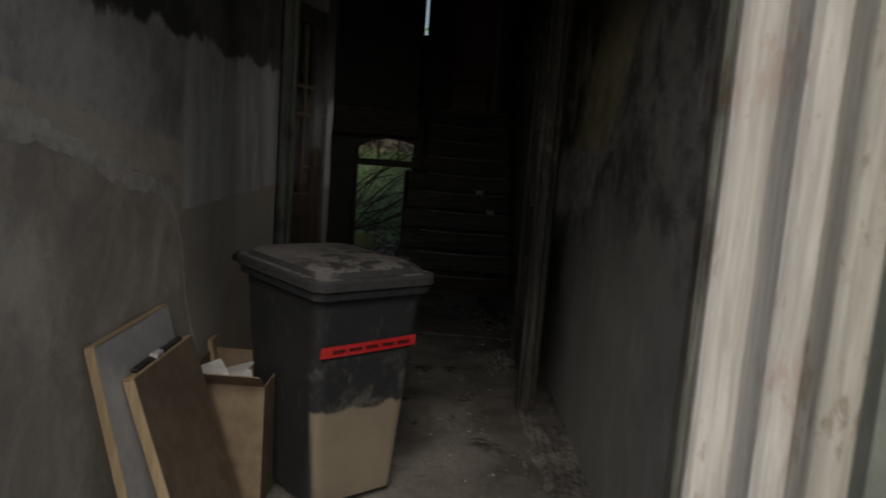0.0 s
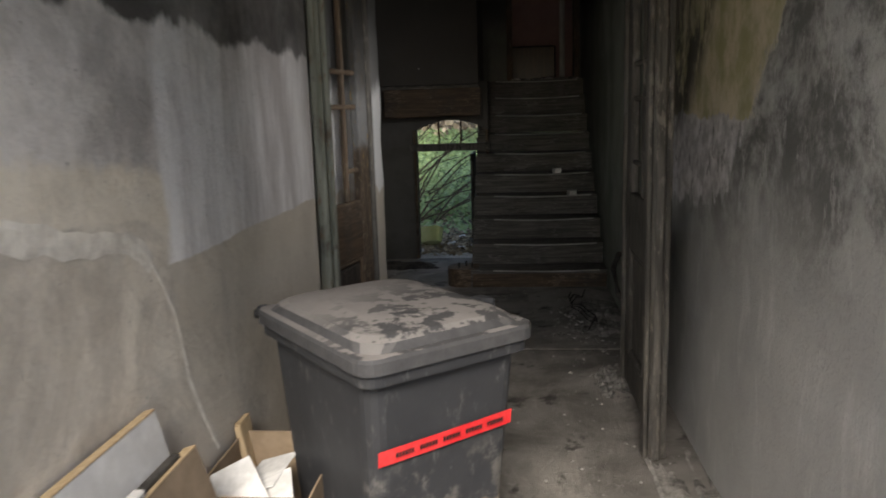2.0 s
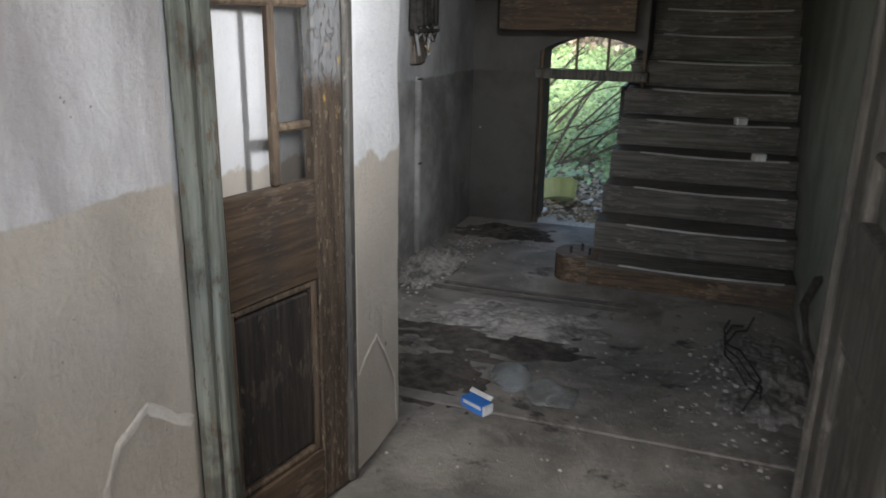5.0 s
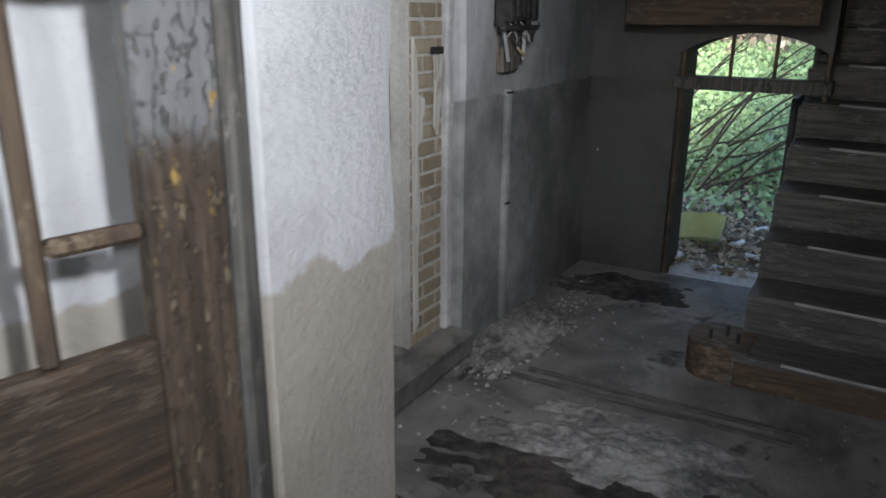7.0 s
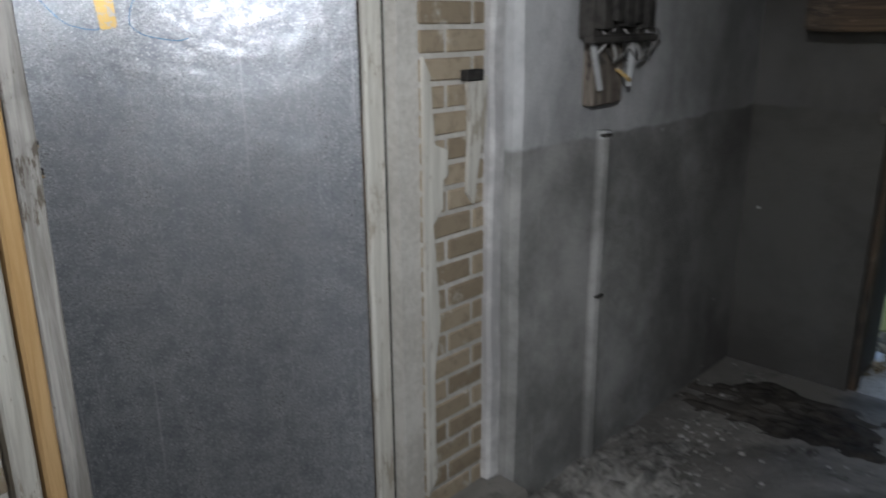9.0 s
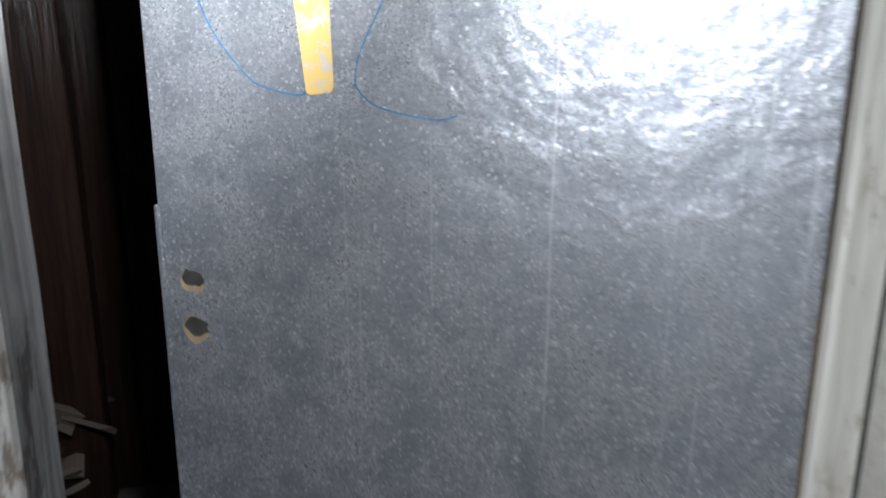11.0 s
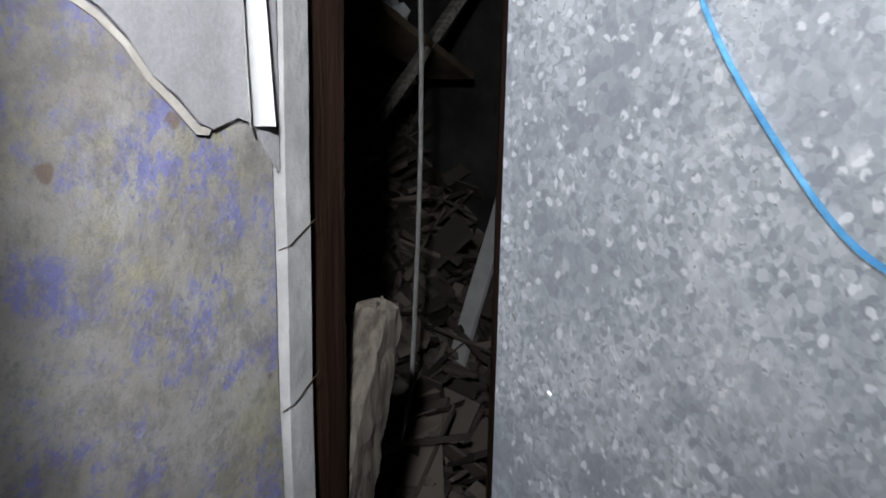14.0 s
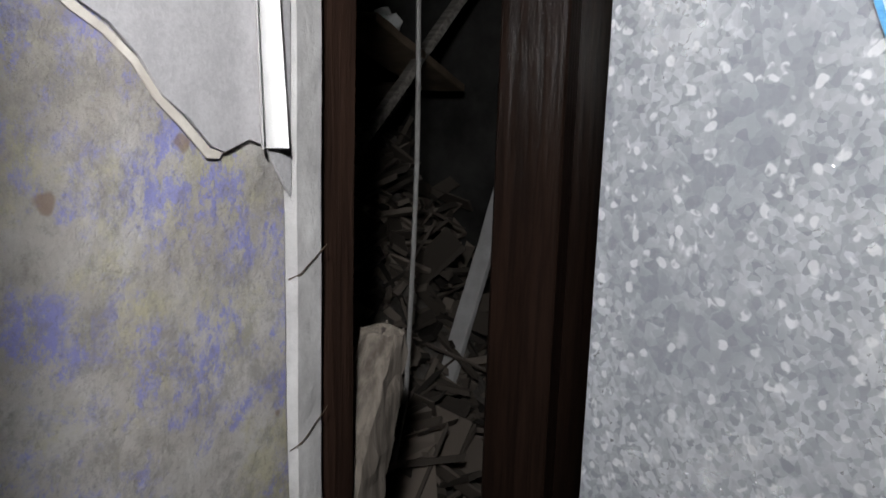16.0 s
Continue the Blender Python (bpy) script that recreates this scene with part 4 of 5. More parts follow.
for i in range(16):
    bm = bmesh.new()
    bmesh.ops.create_icosphere(bm, subdivisions=2, radius=.05)
    for v in bm.verts:
        v.co += noise.noise_vector(v.co * 22 + Vector((i * 9, 0, 0))) * .035
        v.co.z *= .7
    r = tagged(part("crumpled_litter", bm, (M_PAPERW, M_CARD, M_BROWNX, M_LAMINATE)[i % 4]), ("crumpled white paper litter on the floor", "torn cardboard scrap on the floor", "brown rag scrap on the floor", "dirty plastic scrap on the floor")[i % 4], "litter", "litter by the bin")
    r.matrix_basis = pose(-.72 + random.uniform(-.14, .20), 2.45 + random.uniform(-.2, .42), .035, 0, 0, random.uniform(0, 360))


def scar(points, x, wide, label):
    """A raised, ragged line of white filler on a wall at x; points are y and z."""
    rnd = random.Random(len(points))
    bm = bmesh.new()
    fine = []
    for (ya, za), (yb, zb) in zip(points, points[1:]):
        for k in range(5):
            u = k / 5
            fine.append((ya + (yb - ya) * u, za + (zb - za) * u))
    fine.append(points[-1])
    ring = []
    for i, (y, z) in enumerate(fine):
        a, b = fine[max(i - 1, 0)], fine[min(i + 1, len(fine) - 1)]
        d = Vector((b[0] - a[0], b[1] - a[1])).normalized()
        row = []
        for s, h in ((-1, 0), (-.4, 1), (.4, 1), (1, 0)):
            w = wide * (.55 + .9 * abs(noise.noise((y * 9, z * 9, s * 3))))
            row.append(bm.verts.new((x - .001 + h * .002 * rnd.uniform(.6, 1) + .002, y - d.y * s * w, z + d.x * s * w)))
        ring.append(row)
    for a, b in zip(ring, ring[1:]):
        for k in range(3):
            bm.faces.new((a[k], a[k + 1], b[k + 1], b[k]))
    structure("plaster_scar", bm, M_FILL, label, "trim")


scar([(4.27, .0), (4.29, .25), (4.30, .41), (4.32, .527), (4.372, .616), (4.476, .668), (4.558, .594), (4.637, .539)], XL, .020, "white filler scar on the beige corridor wall")
scar([(5.31, .40), (5.366, .445), (5.465, .495), (5.552, .383), (5.632, .248), (5.65, .05)], -.877, .008, "white filler scar on the wall end")
scar([(1.724, 1.513), (1.944, 1.508), (2.205, 1.433), (2.518, 1.347), (2.799, 1.30), (2.904, 1.224)], XL, .042, "pale filler ridge curving over the corridor wall")
scar([(2.89, 1.25), (2.96, 1.15), (3.019, 1.053), (3.071, .841), (3.15, .68), (3.239, .54)], XL, .012, "pale filler crack running down the corridor wall")


# ---- floor litter ----
def chips(name, count, centre, spread, size, mat, label, category, seed, z=0.0):
    """Loose grit: many little uneven stones in one mesh."""
    rnd = random.Random(seed)
    verts, faces = [], []
    for _ in range(count):
        x, y = rnd.gauss(centre[0], spread[0]), rnd.gauss(centre[1], spread[1])
        if not (centre[0] - 2.2 * spread[0] < x < centre[0] + 2.2 * spread[0]):
            continue
        r = size * rnd.uniform(.3, 1) ** 2
        a, h = rnd.uniform(0, 6.28), r * rnd.uniform(.3, .9)
        base = len(verts)
        k = rnd.choice((4, 5))
        for lvl, s in ((0, 1), (1, .6)):
            for j in range(k):
                q = a + math.tau * j / k + rnd.uniform(-.3, .3)
                verts.append((x + r * s * math.cos(q), y + r * s * math.sin(q), z + h * lvl * rnd.uniform(.7, 1.1)))
        for j in range(k):
            jj = (j + 1) % k
            faces.append((base + j, base + jj, base + k + jj, base + k + j))
        faces.append(tuple(base + k + j for j in range(k)))
    me = bpy.data.meshes.new(name)
    me.from_pydata(verts, [], faces)
    me.materials.append(mat)
    return tagged(new(name, me), label, category, kind="stuff")


def heap(name, centre, size, height, mat, label, seed, category="debris", power=1.0):
    """A low uneven heap with a ragged outline that rests on the floor."""
    bm = bmesh.new()
    n = 26
    grid = {}
    for i in range(n + 1):
        for j in range(n + 1):
            u, v = i / n * 2 - 1, j / n * 2 - 1
            r = math.hypot(u, v) + .55 * noise.noise((u * 2.2 + seed, v * 2.2, seed * 1.7)) + .45 * noise.noise((u * 6 + seed, v * 6, seed * .7))
            z = height * max(0, 1 - r) ** power * (.6 + .8 * abs(noise.noise((u * 6, v * 6, seed * 3.1)))) - .004
            grid[i, j] = bm.verts.new((centre[0] + u * size[0], centre[1] + v * size[1], z))
    for i in range(n):
        for j in range(n):
            f = (grid[i, j], grid[i + 1, j], grid[i + 1, j + 1], grid[i, j + 1])
            if any(v.co.z > 0 for v in f):
                bm.faces.new(f)
    for v in [v for v in bm.verts if not v.link_faces]:
        bm.verts.remove(v)
    return tagged(part(name, bm, mat), label, category, kind="stuff")


M_DUST = plain("plaster_dust", (.09, .087, .082), (.34, .325, .305), 26, .95, .01, local=False)
M_GRIT = make_litter("plaster_grit", (.06, .057, .054), (.40, .385, .365))
M_ASH = plain("black_ash", (.02, .018, .016), (.09, .08, .07), 16, .95, .012, local=False)
chips("floor_grit", 420, (-.45, 6.4), (.6, .75), .010, M_GRIT, "scattered pale plaster grit on the floor", "grit", 1)
chips("wall_grit", 500, (-1.45, 7.9), (.10, .55), .015, M_GRIT, "plaster crumbs along the wall foot", "grit", 2)
chips("corridor_grit", 250, (.35, 3.6), (.25, 1.0), .009, M_GRIT, "pale grit on the corridor floor", "grit", 3)
chips("stair_grit", 350, (.45, 6.6), (.14, .5), .016, M_GRIT, "grit and crumbs beside the stairs", "grit", 4)
chips("back_grit", 160, (-1.0, 8.4), (.35, .35), .010, M_GRIT, "crumbs on the floor before the garden door", "grit", 12)
heap("ash_heap", (-.80, 6.65), (.60, .26), .025, M_ASH, "flat patch of black ash and rubbish", 1)
heap("ash_heap_near", (-.95, 6.15), (.38, .34), .025, M_ASH, "flat patch of black ash by the wall end", 7)
heap("dust_heap", (-.75, 6.95), (.55, .30), .04, M_DUST, "flat heap of grey plaster dust", 2)
heap("dust_heap_corner", (-1.52, 7.75), (.22, .50), .09, M_DUST, "plaster rubble at the wall foot", 3)
heap("dust_heap_stair", (.56, 6.7), (.24, .55), .05, M_DUST, "plaster rubble by the stair wall", 4)
heap("dust_strip", (.64, 3.3), (.17, 1.1), .05, M_DUST, "strip of pale fallen plaster along the wall foot", 5)
heap("dust_heap_jamb", (.52, 5.35), (.14, .30), .05, M_DUST, "pale plaster crumbs at the door foot", 6)
heap("black_debris", (-1.25, 8.75), (.42, .24), .04, M_ASH, "black burnt debris before the garden door", 8)
tagged(part("floor_board", box((-1.15, 5.92, 0), (.80, 6.00, .012), .004), M_FLOOR), "low dusty threshold strip across the floor", "threshold")
for i, (y, x0, x1) in enumerate(((7.33, -1.35, -.15), (7.42, -1.30, -.10))):
    s = tagged(part("floor_slat", rough_box((x0, y, 0), (x1, y + .03, .016), .1, .003, .003, 50 + i), M_STAIR), "thin dusty slat lying on the floor", "slat", "slats on the floor")
bx = thing("medicine_carton", (-.62, 5.93, 0), "crushed blue and white cardboard packet on the floor", "packet", rz=-28)
part("carton_body", box((-.075, -.03, .001), (.055, .035, .05), .004), M_BLUECARD, bx)
part("white_end", box((.0555, -.028, .003), (.064, .033, .048), .003), M_PAPERW, bx, "white printed end of the packet")
part("white_band", box((-.055, -.0315, .030), (.05, -.0303, .045)), M_PAPERW, bx)
bm = box((-.085, .0, .0), (.045, .022, .003), .001)
bmesh.ops.rotate(bm, cent=(0, 0, 0), matrix=Matrix.Rotation(radians(35), 3, "X"), verts=bm.verts)
bmesh.ops.translate(bm, vec=(0, .035, .048), verts=bm.verts)
part("flap", bm, M_PAPERW, bx)
for i in range(3):
    pts = [(.45 + .08 * math.sin(k * .8 + i), 6.3 + .14 * k + .05 * i, .02 + .05 * abs(math.sin(k * 1.2 + i))) for k in range(8)]
    tagged(part("loose_cable", tube(pts, .006, 6), M_IRON), "burnt cable tangled on the floor", "cable", "burnt cables by the stairs")
tagged(part("hanging_cable", tube([(.83, 7.1, .42), (.74, 6.9, .46), (.68, 6.75, .38), (.70, 6.6, .22), (.80, 6.55, .05)], .022, 8), M_IRON), "thick black cable end sticking out of the wall", "cable")
for i, (x, y) in enumerate(((-.55, 6.25), (-.35, 6.12))):
    bm = bmesh.new()
    bmesh.ops.create_icosphere(bm, subdivisions=3, radius=.10)
    for v in bm.verts:
        v.co += noise.noise_vector(v.co * 14 + Vector((i * 5, 3, 0))) * .06
        v.co.z = max(v.co.z * .45 + .03, 0)
    s = Shader("clear_film") if i == 0 else None
    if s:
        s.bsdf.inputs["Transmission Weight"].default_value = .85
        M_FILM = s.done((.75, .77, .78), .25, 0, s.noise(40, 5), .01, .5)
    f = tagged(part("plastic_bag", bm, M_FILM, smooth=True), "crumpled clear plastic bag on the dusty floor", "bag")
    f.location = (x, y, 0)
for x, y, z in ((.37, 8.80, .941), (.50, 8.52, .745)):
    s = tagged(part("stair_litter", rough_box((-.04, -.03, 0), (.04, .03, .05), .02, .006, .006, x), M_PAPERW), "crumpled pale cup lying on a stair", "litter", "litter on the stairs")
    s.matrix_basis = pose(x, y, z, 0, 0, 25)
chips("landing_grit", 160, (.38, 10.25), (.22, .05), .04, M_GRIT, "plaster rubble on the top stair", "grit", 5, 1.925)

# ---- upper landing ----
up = thing("door_frame_upper", (0, 10.58, 1.93), "dark wooden frame of the upper doorway", "door frame", kind="structure")
part("jamb", box((-.13, -.02, 0), (-.06, .20, 2.0), .006), M_BROWN, up)
part("jamb", box((.68, -.02, 0), (.75, .20, 2.0), .006), M_BROWN, up)
part("head", box((-.06, -.02, 1.92), (.68, .20, 2.0), .006), M_BROWN, up)
tagged(part("dark_cabinet", box((-.3, 11.6, 1.925), (.52, 12.15, 2.42), .02), M_MAHOGANY), "dark wooden chest in the upper room", "chest")
tagged(part("white_pipe", tube([(.58, 11.2, 1.925), (.58, 11.2, 3.6)], .035, 10), M_CASING), "peeling white pipe in the upper room", "pipe")
# Unseen wall that closes the gap through which sky lit the upper landing.
structure("wall_upper_seal", box((-2.05, 7.4, 3.3), (1.06, 7.6, 5.2)), M_DARK, "unseen wall added above the hall ceiling to shut out sky")
structure("wall_upper_end", box((-.42, 12.4, 1.7), (1.26, 12.6, 5.2)), M_DARK, "dark end wall of the upper room")
structure("wall_upper_side", box((1.06, 10.6, 1.7), (1.26, 12.4, 5.2)), M_DARK, "dark side wall of the upper room")
structure("wall_meter_upper", box((-2.0, 7.4, 3.1), (-1.66, 9.3, 5.2)), M_DARK, "dark wall above the meter wall")
structure("wall_upper_gap", box((-1.682, 10.6, 1.925), (-.465, 10.8, 5.2)), M_DARK, "dark upper wall beside the window slit")
structure("wall_slit_low", box((-.465, 10.6, 1.925), (-.42, 10.8, 2.92)), M_DARK, "dark wall below the window slit")

# ---- side room ----
structure("plaster_edge_room", rough_box((-2.545, 5.74, .12), (-2.49, 5.905, 3.1), .05, .004, .008, 60), M_WHITE, "cracked white plaster edge beside the doorway", "trim")
rf = thing("door_frame_rubble", (-2.55, 5.72, .12), "dark varnished door frame before the rubble room", "door frame", kind="structure")
part("jamb", rough_box((-.09, 0, 0), (-.002, .165, 2.1), .2, .0015, .006, 61), M_MAHOGANY, rf)
part("moulding", box((-.115, .02, 0), (-.09, .15, 2.1), .010, segs=2), M_MAHOGANY, rf)
part("jamb", box((-.17, -.03, 0), (-.115, .11, 2.1), .008), M_MAHOGANY, rf)
part("jamb", box((-1.20, -.06, 0), (-1.10, .11, 2.1), .006), M_MAHOGANY, rf)
part("jamb", box((-1.30, .0, 0), (-1.205, .20, 2.1), .006), M_MAHOGANY, rf)
part("head", box((-1.30, 0, 2.1), (-.0, .16, 2.2), .006), M_MAHOGANY, rf)
paper = [(-2.0, 2.6), (-2.0, 1.86), (-2.10, 1.80), (-2.17, 1.76), (-2.235, 1.715), (-2.265, 1.697), (-2.29, 1.683), (-2.314, 1.665), (-2.335, 1.640), (-2.36, 1.622), (-2.385, 1.600), (-2.399, 1.596), (-2.43, 1.604), (-2.453, 1.598), (-2.470, 1.575), (-2.488, 1.552), (-2.488, 2.6)]
bm = prism([(x, z + .004 * noise.noise((x * 60, z * 60, 0))) for x, z in paper], .003)
bmesh.ops.translate(bm, vec=(0, YW + .003, 0), verts=bm.verts)
wp = tagged(part("torn_wallpaper", bm, M_PAPER), "torn grey textured wallpaper hanging on the plaster", "wallpaper")
bm = bmesh.new()
strip = []
for k in range(12):
    z = 1.95 - .353 * k / 11
    w = .010 + .006 * k / 11
    strip.append([bm.verts.new((-2.428 - .02 * k / 11 - w * math.sin(a) * 1.1 + .004 * noise.noise((k * .7, 1, 0)), YW + .010 + w * .8 * (1 - math.cos(a)), z)) for a in (-1.4, -.7, 0, .7, 1.4)])
for a, b in zip(strip, strip[1:]):
    for j in range(4):
        bm.faces.new((a[j], a[j + 1], b[j + 1], b[j]))
part("curled_flap", bm, M_FLAP, wp, "curled white back of the wallpaper", smooth=True)
rag = []
for i in range(len(paper) - 9):
    rag.append(paper[i + 4])
bm = prism([(x, z - .001) for x, z in rag[:8]] + [(x + .004, z - .006 - .006 * noise.noise((x * 90, 0, 0))) for x, z in rag[:8]][::-1], .0015)
bmesh.ops.translate(bm, vec=(0, YW + .002, 0), verts=bm.verts)
part("torn_edge", bm, M_FILL, wp, "white torn paper edge")
# cracks across the plaster edge
for z, dz, seed in ((1.472, .026, 1), (1.298, .028, 9)):
    pts = [(-2.488 - .0116 * k, 5.9082 if k else 5.902, z + dz * k / 5 + .004 * noise.noise((k * 1.7, seed, 0))) for k in range(6)]
    structure("crack", tube(pts, .0006, 4), M_BROWN, "thin dark crack across the plaster edge", "crack")

bm = rough_box((-.042, -.025, .12), (.042, .03, 1.345), .02, .006, .006, 62, 30)
for v in bm.verts:
    if v.co.z > 1.22:
        k = (v.co.z - 1.22) / .14
        v.co.x = v.co.x * (1 - .45 * k) - .01 * k
        v.co.z -= max(0, .05 * noise.noise((v.co.x * 60, v.co.y * 60, 0)) + .03 * abs(v.co.x) / .05) * k
    v.co.x = v.co.x * (1 + .5 * max(0, 1.25 - v.co.z)) + (1.36 - v.co.z) * .34 + .004 * noise.noise((v.co.z * 25, 3, v.co.x * 30))
post = tagged(part("rotten_post", bm, M_ROT), "splintered rotten wooden post leaning in the doorway", "post")
post.location = (-2.785, 5.84, 0)
rnd = random.Random(5)
for k in range(9):
    x, y = rnd.uniform(-.022, .012), rnd.uniform(-.015, .02)
    part("splinter", tube([(x, y, 1.25), (x + rnd.uniform(-.006, .006), y, 1.32 + rnd.uniform(0, .025))], .007, 4, .25), M_ROT, post)
tagged(part("dangling_wire", tube([(-3.53 + .02 * math.sin(k * .7), 5.5, 2.9 - .2 * k) for k in range(11)] + [(-3.5, 5.48, .75)], .006, 6), M_CABLE), "thin grey cable dangling in the rubble room", "cable")


def plank(a, b, w, t, mat, label, seed, name="broken_plank"):
    a, b = Vector(a), Vector(b)
    L = (b - a).length
    bm = rough_box((-w / 2, -t / 2, 0), (w / 2, t / 2, L), .12, .006, .004, seed, 12)
    p = tagged(part(name, bm, mat), label, "plank", "planks in the rubble")
    p.matrix_basis = Matrix.Translation(a) @ (b - a).to_track_quat("Z", "Y").to_matrix().to_4x4()
    return p


plank((-4.25, 5.25, .55), (-4.66, 5.32, 1.35), .07, .03, M_LAMINATE, "pale painted slat leaning in the rubble", 70)
plank((-4.0, 4.9, 1.3), (-4.65, 5.2, 2.15), .05, .03, M_OLDBOARD, "long grey lath leaning on the rubble", 71)
plank((-3.6, 5.55, .30), (-4.9, 5.6, .62), .20, .03, M_OLDBOARD, "wide grey board lying across the rubble", 72)
plank((-3.95, 5.05, 1.90), (-4.85, 4.95, 1.72), .20, .03, M_CHIP, "grey board sticking out of the rubble", 73)
plank((-3.3, 4.7, .9), (-4.4, 4.4, 1.5), .16, .02, M_BROWN, "brown broken board in the rubble", 74)
plank((-3.2, 5.2, .5), (-3.9, 4.9, 1.0), .10, .02, M_OLDBOARD, "short grey board in the rubble", 75)
plank((-4.35, 5.45, .3), (-4.42, 5.5, 1.05), .16, .02, M_CARD, "bent brown hardboard sheet in the rubble", 76)


bm = bmesh.new()
bmesh.ops.create_icosphere(bm, subdivisions=2, radius=.045)
for v in bm.verts:
    v.co += noise.noise_vector(v.co * 25) * .03
tagged(part("plaster_lump", bm, M_PAPERW), "pale broken plaster lump lying on a board", "lump").location = (-4.28, 5.0, 1.915)


def rubble():
    """A sloping heap of splintered wood, plaster and rags."""
    bm = bmesh.new()
    n = 40
    g = {}
    for i in range(n + 1):
        for j in range(n + 1):
            x, y = -5.19 + 3.1 * i / n, 2.95 + 2.74 * j / n
            z = .14 + max(0, (5.75 - y)) * 1.05 + .35 * noise.noise((x * 1.3, y * 1.3, 1)) + .16 * noise.noise((x * 5, y * 5, 2))
            g[i, j] = bm.verts.new((x, y, max(z, .13)))
    for i in range(n):
        for j in range(n):
            bm.faces.new((g[i, j], g[i + 1, j], g[i + 1, j + 1], g[i, j + 1]))
    tagged(part("rubble_heap", bm, M_RUBBLE_BASE), "dark heap of collapsed plaster, wood and rags", "rubble", kind="stuff")
    rnd = random.Random(9)
    verts, faces = [], []
    for _ in range(2600):
        x, y = rnd.uniform(-5.1, -2.8), rnd.uniform(3.1, 5.7)
        z = .16 + max(0, (5.75 - y)) * 1.05 + .35 * noise.noise((x * 1.3, y * 1.3, 1)) + rnd.uniform(-.03, .12)
        sx, sy, sz = .03 + .30 * rnd.random() ** 3, .006 + .07 * rnd.random() ** 2.5, rnd.uniform(.002, .012)
        m = pose(x, y, z, rnd.uniform(-50, 50), rnd.uniform(-50, 50), rnd.uniform(0, 360))
        base = len(verts)
        for a in (-1, 1):
            for b in (-1, 1):
                for c in (-1, 1):
                    verts.append(m @ Vector((a * sx * rnd.uniform(.8, 1), b * sy * rnd.uniform(.6, 1), c * sz)))
        faces += [tuple(base + k for k in f) for f in ((0, 1, 3, 2), (4, 6, 7, 5), (0, 4, 5, 1), (2, 3, 7, 6), (0, 2, 6, 4), (1, 5, 7, 3))]
    me = bpy.data.meshes.new("rubble_scraps")
    me.from_pydata(verts, [], faces)
    me.materials.append(M_RUBBLE)
    tagged(new("rubble_scraps", me), "splintered laths and plaster scraps on the heap", "rubble", kind="stuff")


M_RUBBLE_BASE = plain("dark_rubble", (.06, .053, .047), (.20, .18, .16), 9, .95, .03, local=False)
rubble()


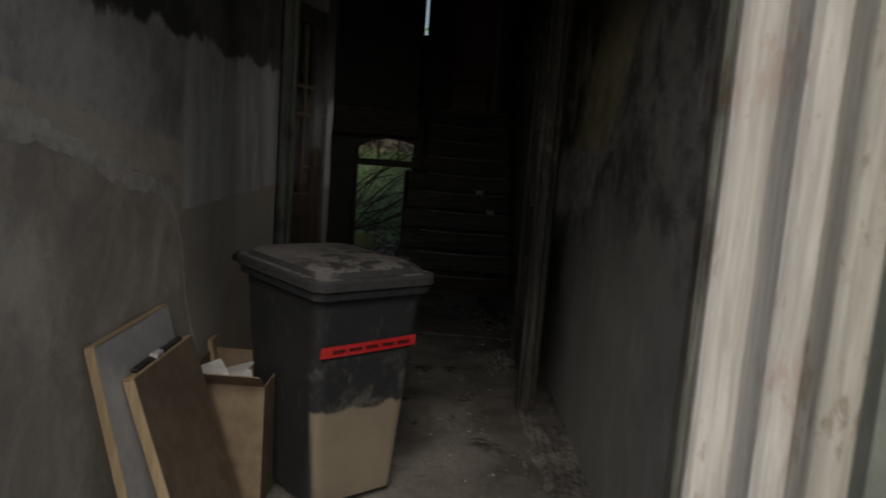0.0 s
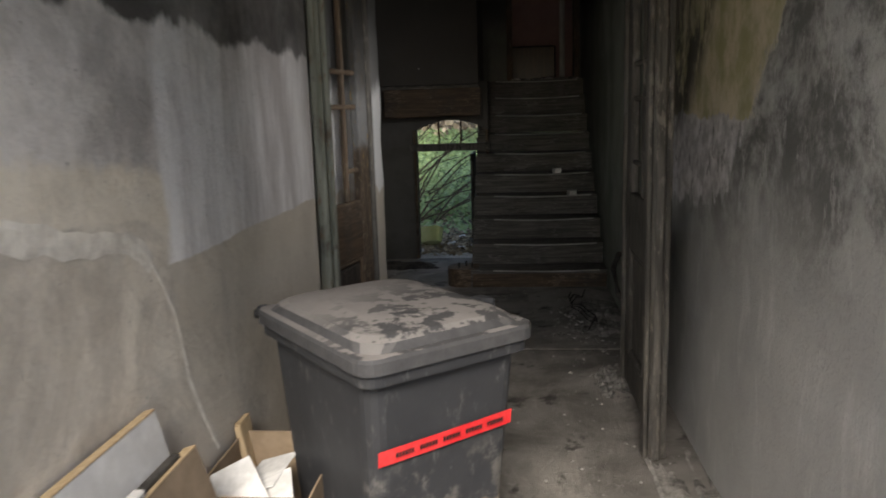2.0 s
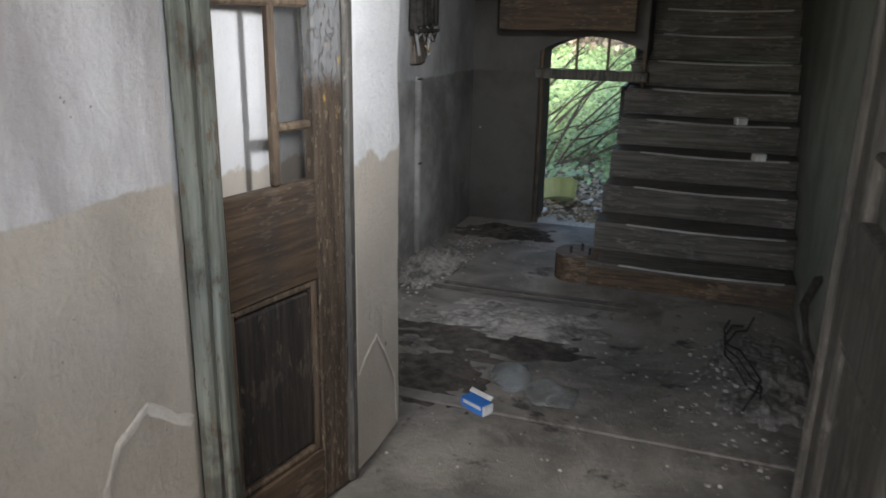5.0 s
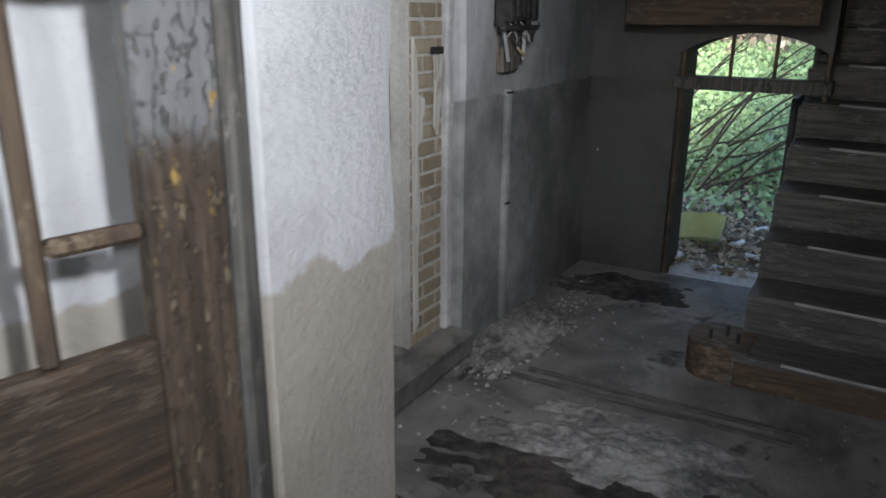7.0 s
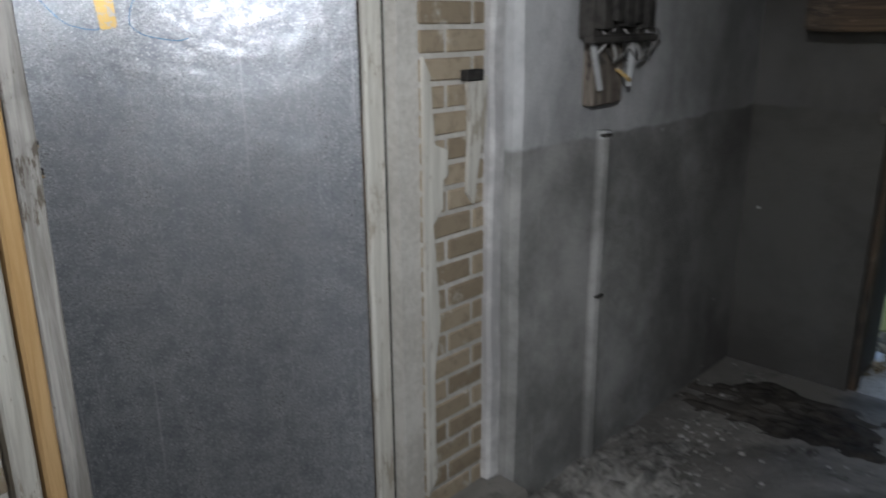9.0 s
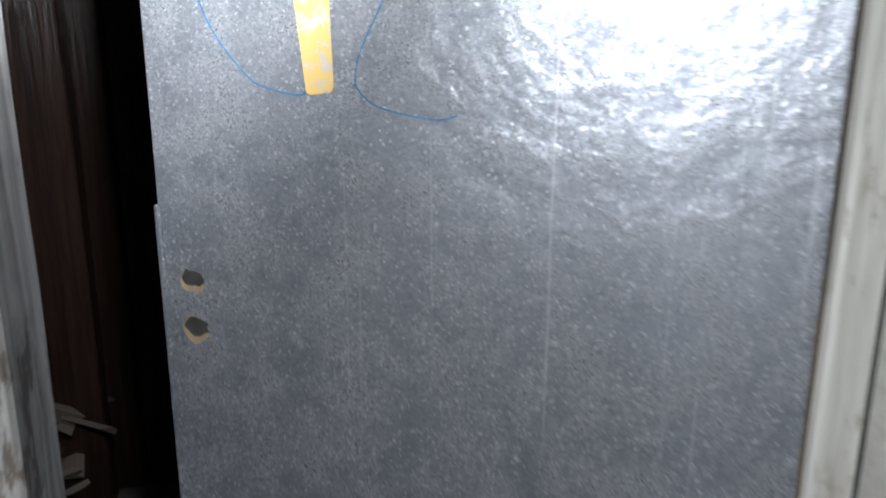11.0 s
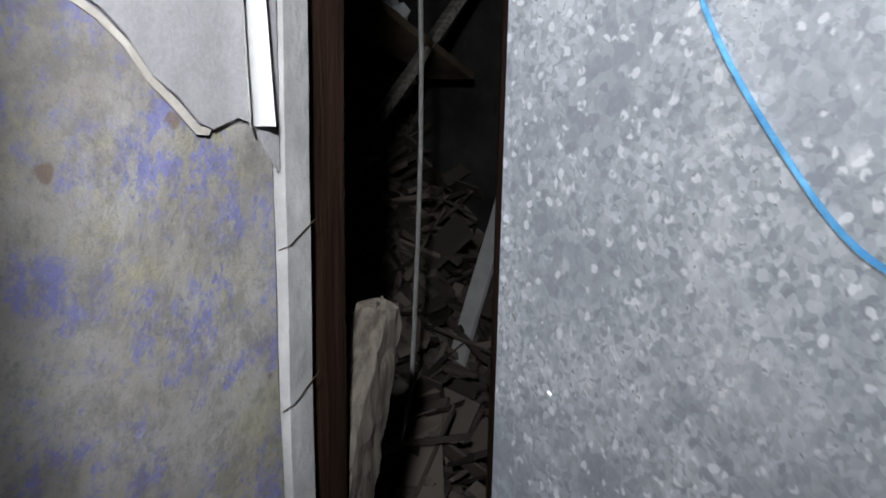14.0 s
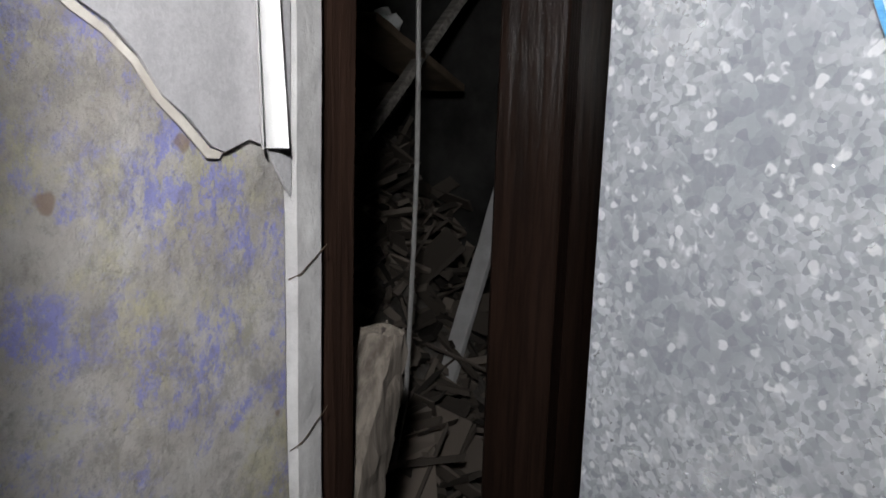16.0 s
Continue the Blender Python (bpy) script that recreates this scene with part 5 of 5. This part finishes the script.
# ---- garden ----
def garden():
    rnd = random.Random(21)

    def height(x, y):
        return max(-.02, (y - 12.0) * .20) + .10 * noise.noise((x * .6, y * .6, 0)) * min(1, max(0, (y - 10) / 2))
    bm = bmesh.new()
    g = {}
    for i in range(41):
        for j in range(41):
            x, y = -14 + 28 * i / 40, 9.3 + 18 * j / 40
            g[i, j] = bm.verts.new((x, y, height(x, y) - .005))
    for i in range(40):
        for j in range(40):
            bm.faces.new((g[i, j], g[i + 1, j], g[i + 1, j + 1], g[i, j + 1]))
    structure("garden_bank", bm, M_SOIL, "overgrown garden bank rising behind the house", "ground")

    def scatter(name, count, mat, label, size, span, lift, steep, category):
        verts, faces = [], []
        for _ in range(count):
            x, y = rnd.uniform(*span[0]), rnd.uniform(*span[1])
            z = height(x, y) + rnd.uniform(*lift)
            s = size * rnd.uniform(.5, 1.2)
            m = pose(x, y, z, rnd.gauss(steep, 22), rnd.gauss(0, 25), rnd.uniform(-70, 70))
            b = len(verts)
            for px, py, pz in ((-.5, 0, 0), (-.3, .55, .06), (0, 1, 0), (.3, .55, .06), (.5, 0, 0), (0, -.25, .04)):
                verts.append(m @ Vector((px * s, py * s, pz * s)))
            faces += [(b, b + 1, b + 5), (b + 1, b + 2, b + 3, b + 5), (b + 3, b + 4, b + 5)]
        me = bpy.data.meshes.new(name)
        me.from_pydata(verts, [], faces)
        me.materials.append(mat)
        tagged(new(name, me), label, category, kind="stuff")
    scatter("ivy_cover", 36000, M_LEAF, "dense green ivy covering the garden bank", .052, ((-4.5, 2.5), (11.8, 16.8)), (.0, .30), 40, "ivy")
    scatter("dead_leaves", 9000, M_LITTER, "brown dead leaves on the garden soil", .045, ((-3, 1.2), (9.35, 13.0)), (.0, .03), 5, "leaves")
    scatter("weeds", 900, M_LEAF, "low green weeds among the dead leaves", .06, ((-3, 1.2), (10.8, 12.4)), (.02, .10), 30, "weeds")
    scatter("far_leaves", 14000, M_LITTER, "pale autumn undergrowth on the far bank", .13, ((-6, 4), (16.0, 24.0)), (.0, 1.6), 50, "undergrowth")
    scatter("far_green_leaves", 2500, M_LEAF, "green leaves in the far undergrowth", .14, ((-8, 6), (18.5, 24.0)), (.1, 3.0), 50, "undergrowth")
    for i in range(9):
        x, y = rnd.uniform(-2.4, -1.1), rnd.uniform(11.0, 13.2)
        sh = thing("bare_shrub", (x, y, height(x, y) - .03), "bare arching brown shrub stems", "shrub", "shrubs behind the house")
        for _ in range(2):
            dx, dz = rnd.uniform(.6, 2.0), rnd.uniform(.5, 1.6)
            dy = rnd.uniform(-.5, .3)
            pts = [(dx * u, dy * u, dz * u * (1.5 - .55 * u) + .02 * math.sin(u * 9 + i)) for u in (k / 9 for k in range(10))]
            stem = part("stem", tube(pts, .017, 5, .3), M_TWIG, sh)
            q = pts[5]
            part("twig", tube([q, (q[0] + .2, q[1] + .03, q[2] + .22), (q[0] + .42, q[1], q[2] + .36)], .006, 4, .3), M_TWIG, stem)
    tub = thing("plastic_tub", (-1.08, 9.98, -.03), "broken pale yellow plastic tub tipped on the soil", "tub", rz=20)
    bm = bmesh.new()
    ra = [bm.verts.new((.13 * math.cos(a) * (1 if abs(math.cos(a)) < .8 else 1.1), .09 * math.sin(a), 0)) for a in (math.tau * k / 16 for k in range(16))]
    rb = [bm.verts.new((.19 * math.cos(a), .13 * math.sin(a), .17 + .035 * noise.noise((k * .9, 0, 0)))) for k, a in enumerate(math.tau * k / 16 for k in range(16))]
    bm.faces.new(ra)
    for k in range(16):
        j = (k + 1) % 16
        bm.faces.new((ra[k], ra[j], rb[j], rb[k]))
    bmesh.ops.solidify(bm, geom=bm.faces[:], thickness=.01)
    bmesh.ops.rotate(bm, cent=(0, 0, 0), matrix=Matrix.Rotation(radians(-28), 3, "X"), verts=bm.verts)
    bmesh.ops.translate(bm, vec=(0, 0, .06), verts=bm.verts)
    part("tub_shell", bm, M_TUB, tub)
    for i in range(14):
        bm = bmesh.new()
        bmesh.ops.create_icosphere(bm, subdivisions=2, radius=.03)
        for v in bm.verts:
            v.co += noise.noise_vector(v.co * 20 + Vector((i * 4, 1, 0))) * .03
            v.co.x *= 1.6
            v.co.z *= .6
        t = tagged(part("garden_litter", bm, (M_PAPERW, M_LAMINATE, M_PAPERW, M_CARD)[i % 4]), "crumpled pale rubbish lying on the garden soil", "litter", "rubbish in the garden")
        t.matrix_basis = pose(rnd.uniform(-1.25, -.4), rnd.uniform(9.5, 11.2) if i < 11 else rnd.uniform(11.5, 12.2), -.005, 0, 0, rnd.uniform(0, 180))


garden()


# ---- single bricks, last ----
def bricks(parent, y0, y1, z0, z1, x, length=.215, course=.0725, seed=1):
    rnd = random.Random(seed)
    shared = {}
    row = 0
    z = z0
    while z < z1:
        y = y0 - (row % 2) * length * .5
        while y < y1:
            a, b = max(y, y0), min(y + length - .012, y1)
            if b - a > .03:
                key = (round(b - a, 3), rnd.randrange(3))
                if key not in shared:
                    bm = box((-.02, 0, 0), (.005, b - a, course - .014), .004)
                    for v in bm.verts:
                        v.co += noise.noise_vector(v.co * 30 + Vector((key[1] * 5, 0, 0))) * .002
                    o = part("brick", bm, M_BRICK, parent)
                    shared[key] = o.data
                else:
                    o = new("brick", shared[key])
                    o.parent = parent
                o.location = (x + rnd.uniform(-.002, .003), a, z)
            y += length
        z += course
        row += 1


bricks(bpy.data.objects["wall_door_pier"], 7.125, 7.385, .13, 2.5, -1.7605)
bricks(bpy.data.objects["wall_door_low"], 5.75, 6.052, .13, 2.5, -1.8305, seed=2)
